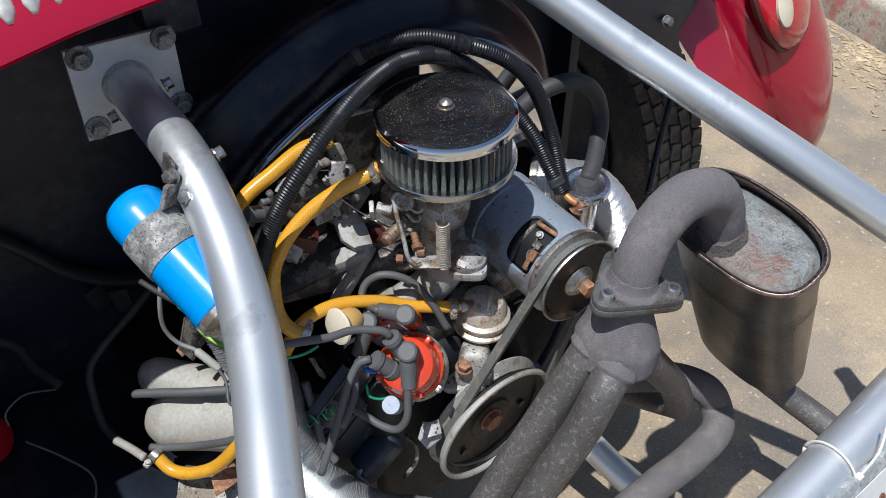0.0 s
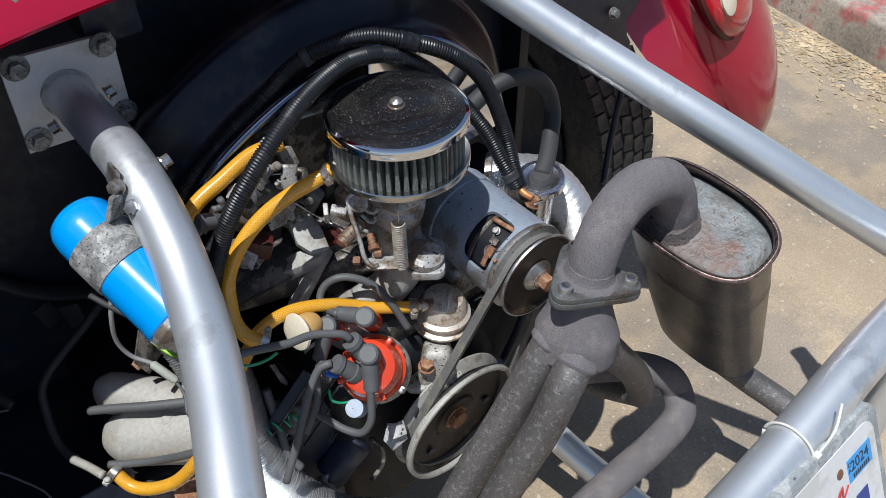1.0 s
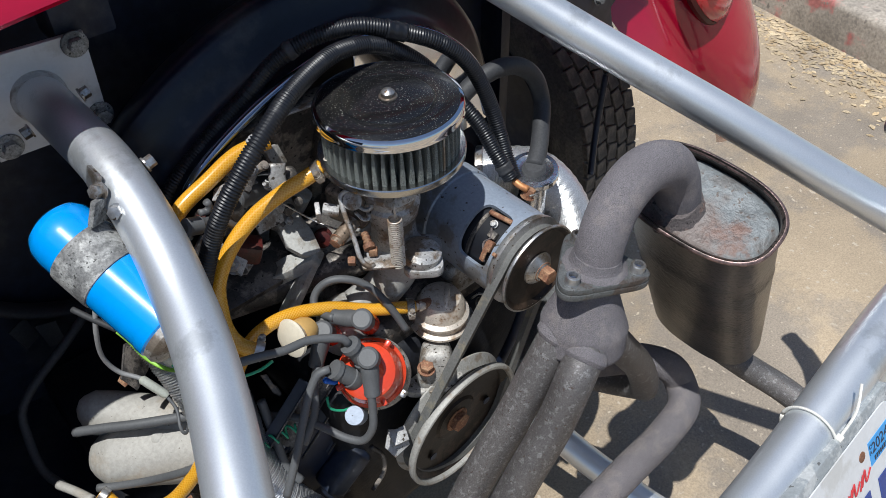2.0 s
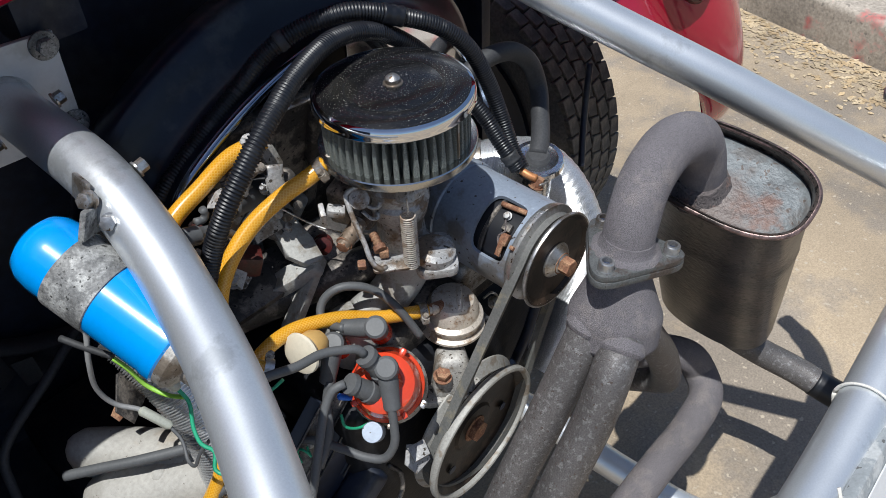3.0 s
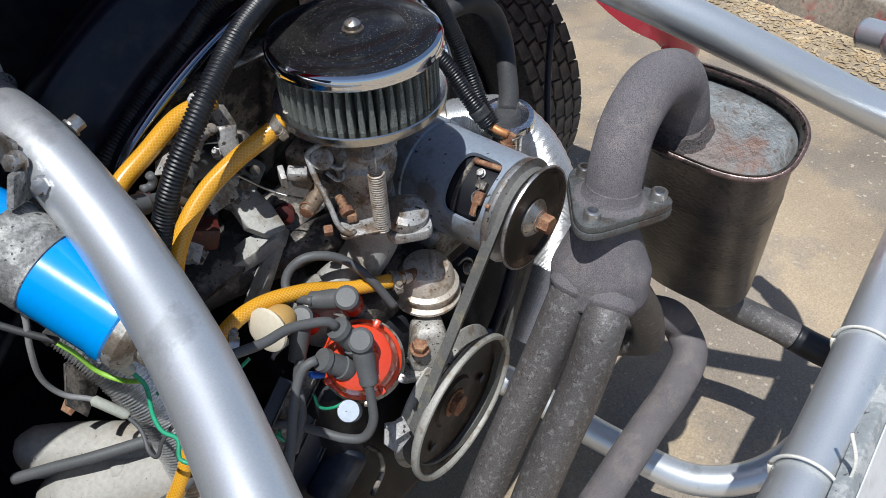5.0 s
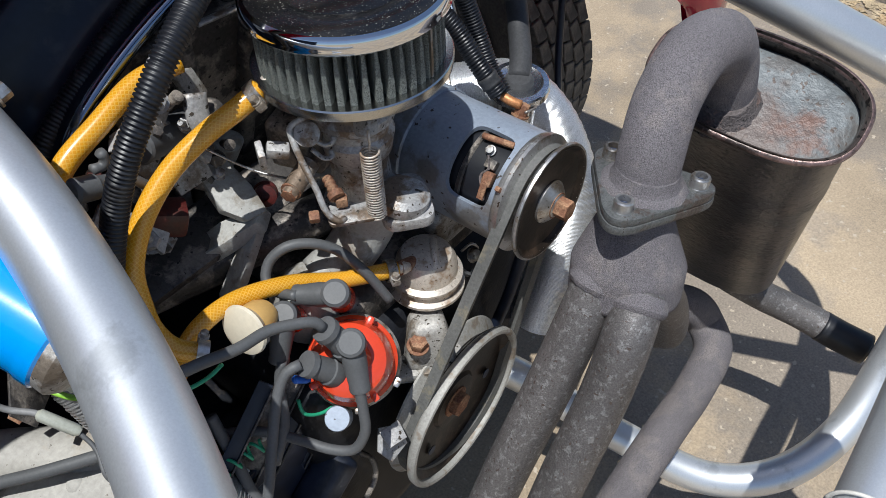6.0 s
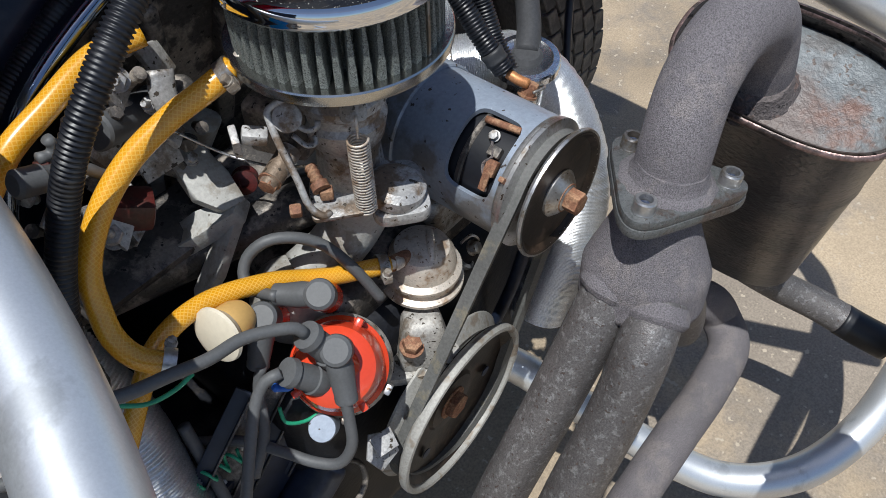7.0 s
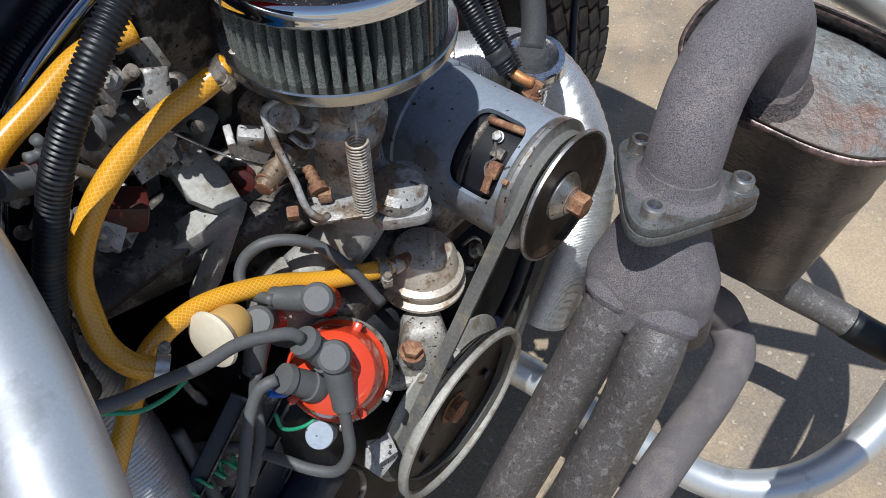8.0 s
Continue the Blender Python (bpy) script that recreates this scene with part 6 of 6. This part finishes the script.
def torn_tin():
    o = thing("cylinder_tin", (-0.30, 0.16, 0.50), "bent black and grey tinware with rust", "tinware")
    part("sheet", plate("sheet", [(0, 0), (0.04, 0.004), (0.05, 0.03), (0.02, 0.045), (-0.006, 0.025)], 0.002, Matrix.Translation((-0.298, 0.165, 0.60)) @ Matrix.Rotation(radians(35), 4, "Z") @ Matrix.Rotation(radians(75), 4, "X"), 0.0006), M_DARKCAST, o, "torn dark tin")
    part("sheet", plate("sheet", [(0, 0), (0.11, 0.0), (0.12, 0.05), (0.06, 0.07), (0.0, 0.06)], 0.002, pose(-0.385, 0.095, 0.452, 8, 6, -30), 0.0006), M_CAST, o, "rust-stained grey tin")
    part("flake", plate("flake", [(0, 0), (0.013, 0.003), (0.016, 0.011), (0.007, 0.016), (-0.003, 0.009)], 0.002, Matrix.Translation((-0.303, 0.190, 0.585)) @ Matrix.Rotation(radians(50), 4, "X"), 0.0006), M_RUST, o, "rusty flake")
    part("flake", plate("flake", [(0, 0), (0.034, -0.004), (0.040, 0.016), (0.010, 0.020)], 0.002, pose(-0.335, 0.080, 0.480, 20, 10, 20), 0.0006), M_RUST, o, "rusty flake")
    part("rail", block("rail", (0.17, 0.022, 0.004), Matrix.Translation((-0.165, 0.085, 0.487)) @ Matrix.Rotation(radians(12), 4, "Z") @ Matrix.Rotation(radians(-12), 4, "Y") @ Matrix.Rotation(radians(35), 4, "X"), 0.001), M_DARKCAST, o, "black slotted rail")
    part("sheet", plate("sheet", [(0, 0), (0.12, 0.0), (0.10, 0.09), (0.02, 0.10)], 0.003, Matrix.Translation((-0.200, 0.062, 0.36)) @ Matrix.Rotation(radians(70), 4, "X"), 0.0006), M_BLACK, o, "black apron tin")
    for dx, dz, w, mm in ((0.0, 0.0, 0.020, M_DARKCAST), (0.030, -0.012, 0.014, M_BLACK), (-0.026, 0.016, 0.012, M_BLACK), (0.058, -0.030, 0.022, M_BLACK)):
        base = Matrix.Translation((-0.178 + dx, 0.078, 0.522 + dz)) @ Matrix.Rotation(radians(-43), 4, "Y") @ Matrix.Rotation(radians(38), 4, "X")
        part("rail", block("rail", (0.115, w, 0.003), base, 0.001), mm, o, "scuffed black tin rail")
        part("rail_edge", block("rail_edge", (0.115, 0.0016, 0.006), base @ Matrix.Translation((0, -w / 2 - 0.0008, 0.0015)), 0.0004), M_DARKCAST, o, "bare scuffed edge")
        for k in range(2 if w > 0.019 else 0):
            part("rivet", lathe("rivet", [(0.0034, 0.0), (0.0034, 0.001), (0.0018, 0.0022), (0.0005, 0.0024)], base @ V(-0.035 + 0.033 * k, 0.0, 0.0015), base.to_3x3() @ V(0, 0, 1), 14), M_CARB, o)
    part("cover", block("cover", (0.060, 0.034, 0.030), Matrix.Translation((-0.150, 0.055, 0.425)) @ Matrix.Rotation(radians(-35), 4, "Y"), 0.008, 3), M_BLACK, o, "rounded black cover")
    part("cover_lip", sweep("cover_lip", [(-0.118, 0.040, 0.452), (-0.108, 0.034, 0.430), (-0.112, 0.030, 0.405), (-0.130, 0.030, 0.385)], 0.0028, 10, 0.003), M_DARKCAST, o)
    part("tab", plate("tab", [(0, 0), (0.022, 0.002), (0.026, 0.020), (0.010, 0.030), (-0.004, 0.016)], 0.003, Matrix.Translation((-0.112, 0.004, 0.465)) @ Matrix.Rotation(radians(40), 4, "X"), 0.0008), M_CARB, o, "bent bare metal tab")
    part("tab", plate("tab", [(0, 0), (0.018, -0.004), (0.024, 0.012), (0.004, 0.016)], 0.003, Matrix.Translation((-0.110, 0.006, 0.482)) @ Matrix.Rotation(radians(20), 4, "X"), 0.0008), M_CARB, o, "bent bare metal tab")
    return o


torn_tin()


def ignition_coil():
    o = thing("ignition_coil", (-0.11, 0.27, 0.67), "grey ignition coil with a red terminal cap", "ignition coil")
    part("can", lathe("can", [(0.011, 0.0), (0.0125, 0.002), (0.0125, 0.062), (0.0135, 0.063), (0.0135, 0.068), (0.011, 0.070)], (-0.126, 0.238, 0.711), (0.054, 0.027, -0.026), 28), M_LEAD, o)
    part("terminal_cap", block("terminal_cap", (0.035, 0.024, 0.022), pose(-0.128, 0.236, 0.650, 0, 20, -30), 0.005), M_REDPLASTIC, o, "dark red plastic cap")
    part("bracket", plate("bracket", [(0, 0), (0.03, 0.0), (0.036, 0.045), (0.0, 0.05)], 0.003, Matrix.Translation((-0.105, 0.246, 0.648)) @ Matrix.Rotation(radians(60), 4, "X"), 0.0006), M_CAST, o, "pale bracket")
    o.location += V(-0.025, -0.070, 0.047)
    return o


ignition_coil()


def head_bay():
    """The crowded corner under the shroud: plug leads, brackets, studs and lugs on the head."""
    c = thing("rear_casting", (-0.02, 0.235, 0.62), "dusty brown-black casting under the fan shroud", "casting")
    part("wall", block("wall", (0.25, 0.016, 0.22), pose(-0.010, 0.240, 0.690, 14, 0, 0), 0.006, 3), M_DARKCAST, c)
    part("rib", block("rib", (0.015, 0.020, 0.16), pose(-0.020, 0.222, 0.720, 14, 6, 0), 0.005, 3), M_DARKCAST, c)
    part("rib", block("rib", (0.012, 0.018, 0.15), pose(-0.070, 0.224, 0.720, 14, -5, 0), 0.005, 3), M_DARKCAST, c)
    part("strap", sweep("strap", [(-0.065, 0.196, 0.800), (-0.035, 0.190, 0.801), (0.0, 0.186, 0.799), (0.030, 0.186, 0.794)], 0.006, 12, 0.004, flat=0.35), M_CARB, c, "flat grey strap")
    part("shelf", block("shelf", (0.20, 0.05, 0.012), pose(-0.105, 0.185, 0.640, 22, 0, 0), 0.004, 2), M_DARKCAST, c)

    o = thing("head_fittings", (-0.12, 0.165, 0.66), "grimy nuts, studs and brackets on the cylinder head", "engine fittings")
    for x, y, z, a, sz, mm in ((-0.100, 0.176, 0.770, (-0.6, -0.5, 0.6), 0.0062, M_CARB), (-0.112, 0.172, 0.748, (-0.4, -0.7, 0.5), 0.0062, M_CARB), (-0.098, 0.170, 0.722, (-0.5, -0.5, 0.6), 0.0050, M_CARB), (-0.142, 0.160, 0.700, (-0.6, -0.6, 0.5), 0.0060, M_CARB), (-0.158, 0.158, 0.660, (-0.3, -0.4, 0.8), 0.0070, M_CARB)):
        part("nut", hexbolt("nut", (x, y, z), a, sz, 0.008), mm, o, "grimy hexagon nut")
        part("stud", lathe("stud", [(sz * 0.45, -0.012), (sz * 0.45, 0.016), (sz * 0.36, 0.017)], (x, y, z), a, 14), mm, o)
    for pts, mm in (([(-0.128, 0.170, 0.757), (-0.106, 0.178, 0.757), (-0.100, 0.176, 0.738), (-0.118, 0.166, 0.730)], M_CARB),
                    ([(-0.092, 0.178, 0.757), (-0.074, 0.182, 0.752), (-0.070, 0.176, 0.732), (-0.086, 0.170, 0.728)], M_CAST),
                    ([(-0.150, 0.166, 0.722), (-0.118, 0.180, 0.726), (-0.112, 0.176, 0.712), (-0.142, 0.160, 0.704)], M_CARB),
                    ([(-0.104, 0.176, 0.712), (-0.086, 0.182, 0.708), (-0.080, 0.172, 0.690), (-0.092, 0.164, 0.686)], M_CARB),
                    ([(-0.166, 0.160, 0.676), (-0.146, 0.168, 0.682), (-0.138, 0.158, 0.664), (-0.158, 0.146, 0.654)], M_CARB),
                    ([(-0.190, 0.168, 0.690), (-0.172, 0.178, 0.698), (-0.164, 0.170, 0.682), (-0.180, 0.158, 0.674)], M_CARB)):
        part("bracket", slab("bracket", pts, 0.006), mm, o, "bent weathered bracket")
    part("fin_bracket", sweep("fin_bracket", [(-0.088, 0.165, 0.745), (-0.094, 0.158, 0.730), (-0.092, 0.150, 0.716)], 0.0085, 14, 0.003, flat=0.4), M_CARB, o, "curved flat arm")
    part("lug", lathe("lug", [(0.010, -0.014), (0.010, 0.004), (0.007, 0.007), (0.003, 0.008)], (-0.078, 0.168, 0.722), (-0.4, -0.7, 0.5), 24), M_DARKCAST, o, "round cast lug")
    part("throttle_cable", sweep("throttle_cable", [(-0.094, 0.172, 0.700), (-0.066, 0.150, 0.668), (-0.055, 0.12, 0.668), (-0.050, 0.085, 0.685)], 0.0010, 8), M_STEEL, o, "thin bare throttle cable")
    rng = random.Random(11)
    for k in range(34):
        x = rng.uniform(-0.195, -0.055)
        p = V(x, 0.196 - 0.03 * rng.random(), rng.uniform(0.640, 0.760))
        a = V(rng.gauss(-0.3, 0.5), rng.gauss(-0.7, 0.3), rng.gauss(0.8, 0.3))
        mm = rng.choice((M_CARB, M_DARKCAST, M_CARB, M_DARKCAST))
        if k % 3 == 0:
            part("nut", hexbolt("nut", p, a, rng.uniform(0.0035, 0.0055), rng.uniform(0.004, 0.008)), mm, o)
        elif k % 3 == 1:
            part("bracket", plate("bracket", [(0, 0), (0.016, 0.002), (0.019, 0.012), (0.009, 0.019), (-0.002, 0.011)], 0.0025, axes(p, a, rng.uniform(0, 360)), 0.0008), mm, o)
        else:
            part("stud", lathe("stud", [(0.003, 0), (0.003, 0.014), (0.0045, 0.014), (0.0045, 0.019)], p, a, 12), mm, o)

    o.location += V(-0.012, 0.0, 0.030)
    q = thing("plug_lead", (-0.17, 0.145, 0.72), "grey rubber spark plug lead with a red tip", "ignition lead")
    part("boot", lathe("boot", [(0.006, 0.0), (0.0082, 0.002), (0.0082, 0.016), (0.0062, 0.019), (0.0058, 0.034), (0.004, 0.035)], (-0.197, 0.142, 0.752), (0.030, 0.004, -0.014), 24), M_LEAD, q, "moulded grey boot")
    part("lead", sweep("lead", [(-0.168, 0.146, 0.738), (-0.158, 0.147, 0.733), (-0.150, 0.147, 0.722), (-0.142, 0.148, 0.716)], 0.0036, 12, 0.003), M_LEAD, q)
    part("lead", sweep("lead", [(-0.177, 0.152, 0.751), (-0.170, 0.152, 0.749), (-0.1665, 0.152, 0.753), (-0.168, 0.152, 0.759)], 0.0034, 12, 0.003), M_LEAD, q)
    part("red_tip", lathe("red_tip", [(0.0042, 0.0), (0.0042, 0.007), (0.003, 0.008)], (-0.181, 0.152, 0.746), (0.6, -0.2, -0.2), 18), M_REDPLASTIC, q, "red plastic tip")
    q.location += V(-0.014, -0.002, 0.025)


head_bay()


def cable_tie(at, tail):
    o = thing("cable_tie", at, "white nylon cable tie round the bumper tube", "cable tie", "cable ties")
    c = V(at)
    ring = [c + V(0, 0.0242 * math.cos(a), 0.0242 * math.sin(a)) for a in [k * 2 * math.pi / 36 for k in range(37)]]
    part("strap", sweep("strap", ring, 0.0022, 8, raw=True, flat=0.6), M_TIE, o)
    hd = c + V(0.002, -0.023, 0.011)
    part("head", block("head", (0.007, 0.006, 0.006), Matrix.Translation(hd), 0.001), M_TIE, o)
    part("tail", sweep("tail", [hd, hd + V(tail) * 0.5 + V(0, -0.004, 0.004), hd + V(tail)], 0.0014, 8, flat=0.5), M_TIE, o)


def pump_side():
    o = thing("hose_elbow", (0.05, 0.07, 0.52), "short open black rubber elbow behind the belt", "hose elbow")
    part("elbow", sweep("elbow", [(0.030, 0.085, 0.520), (0.048, 0.072, 0.522), (0.060, 0.058, 0.534)], 0.0115, 20), M_RUBBER, o)
    part("mouth", lathe("mouth", [(0.0118, -0.002), (0.0122, 0.002), (0.009, 0.003), (0.0085, -0.004), (0.001, -0.006)], (0.060, 0.058, 0.534), (0.5, -0.55, 0.7), 22, dish=True), M_LEAD, o, "worn open mouth")
    q = thing("bright_fittings", (0.14, 0.05, 0.56), "bright bent steel clips behind the generator", "clip")
    part("clip", sweep("clip", [(0.118, 0.030, 0.588), (0.126, 0.022, 0.576), (0.130, 0.024, 0.560), (0.124, 0.034, 0.552)], 0.004, 10, 0.002, flat=0.4), M_STEEL, q)
    part("clip", sweep("clip", [(0.050, 0.052, 0.566), (0.056, 0.046, 0.574), (0.062, 0.044, 0.566), (0.060, 0.050, 0.556)], 0.0025, 10, 0.002, flat=0.5), M_STEEL, q)
    part("nut", hexbolt("nut", (0.056, 0.044, 0.560), (0.2, -0.8, 0.5), 0.0055, 0.006), M_STEEL, q)
    part("stay", sweep("stay", [(0.128, 0.03, 0.55), (0.10, 0.03, 0.48), (0.085, 0.04, 0.42)], 0.006, 12), M_BLACK, q, "black stay rod")


pump_side()


cable_tie((-0.023, -0.3138, 0.6262), (0.010, 0.012, 0.045))
cable_tie((0.107, -0.309, 0.6385), (0.035, 0.010, 0.035))


def plate_hardware():
    o = thing("plate_bracket", (-0.06, -0.33, 0.60), "bright bolt and clip beside the licence plate", "bracket")
    part("clip", sweep("clip", [(0.0, -0.330, 0.625), (-0.012, -0.345, 0.622), (-0.016, -0.352, 0.605)], 0.006, 14), M_CHROME, o)
    part("bolt", hexbolt("bolt", (0.012, -0.338, 0.622), (0, -0.6, 0.8), 0.0075, 0.007), M_STEEL, o)
    return o


plate_hardware()
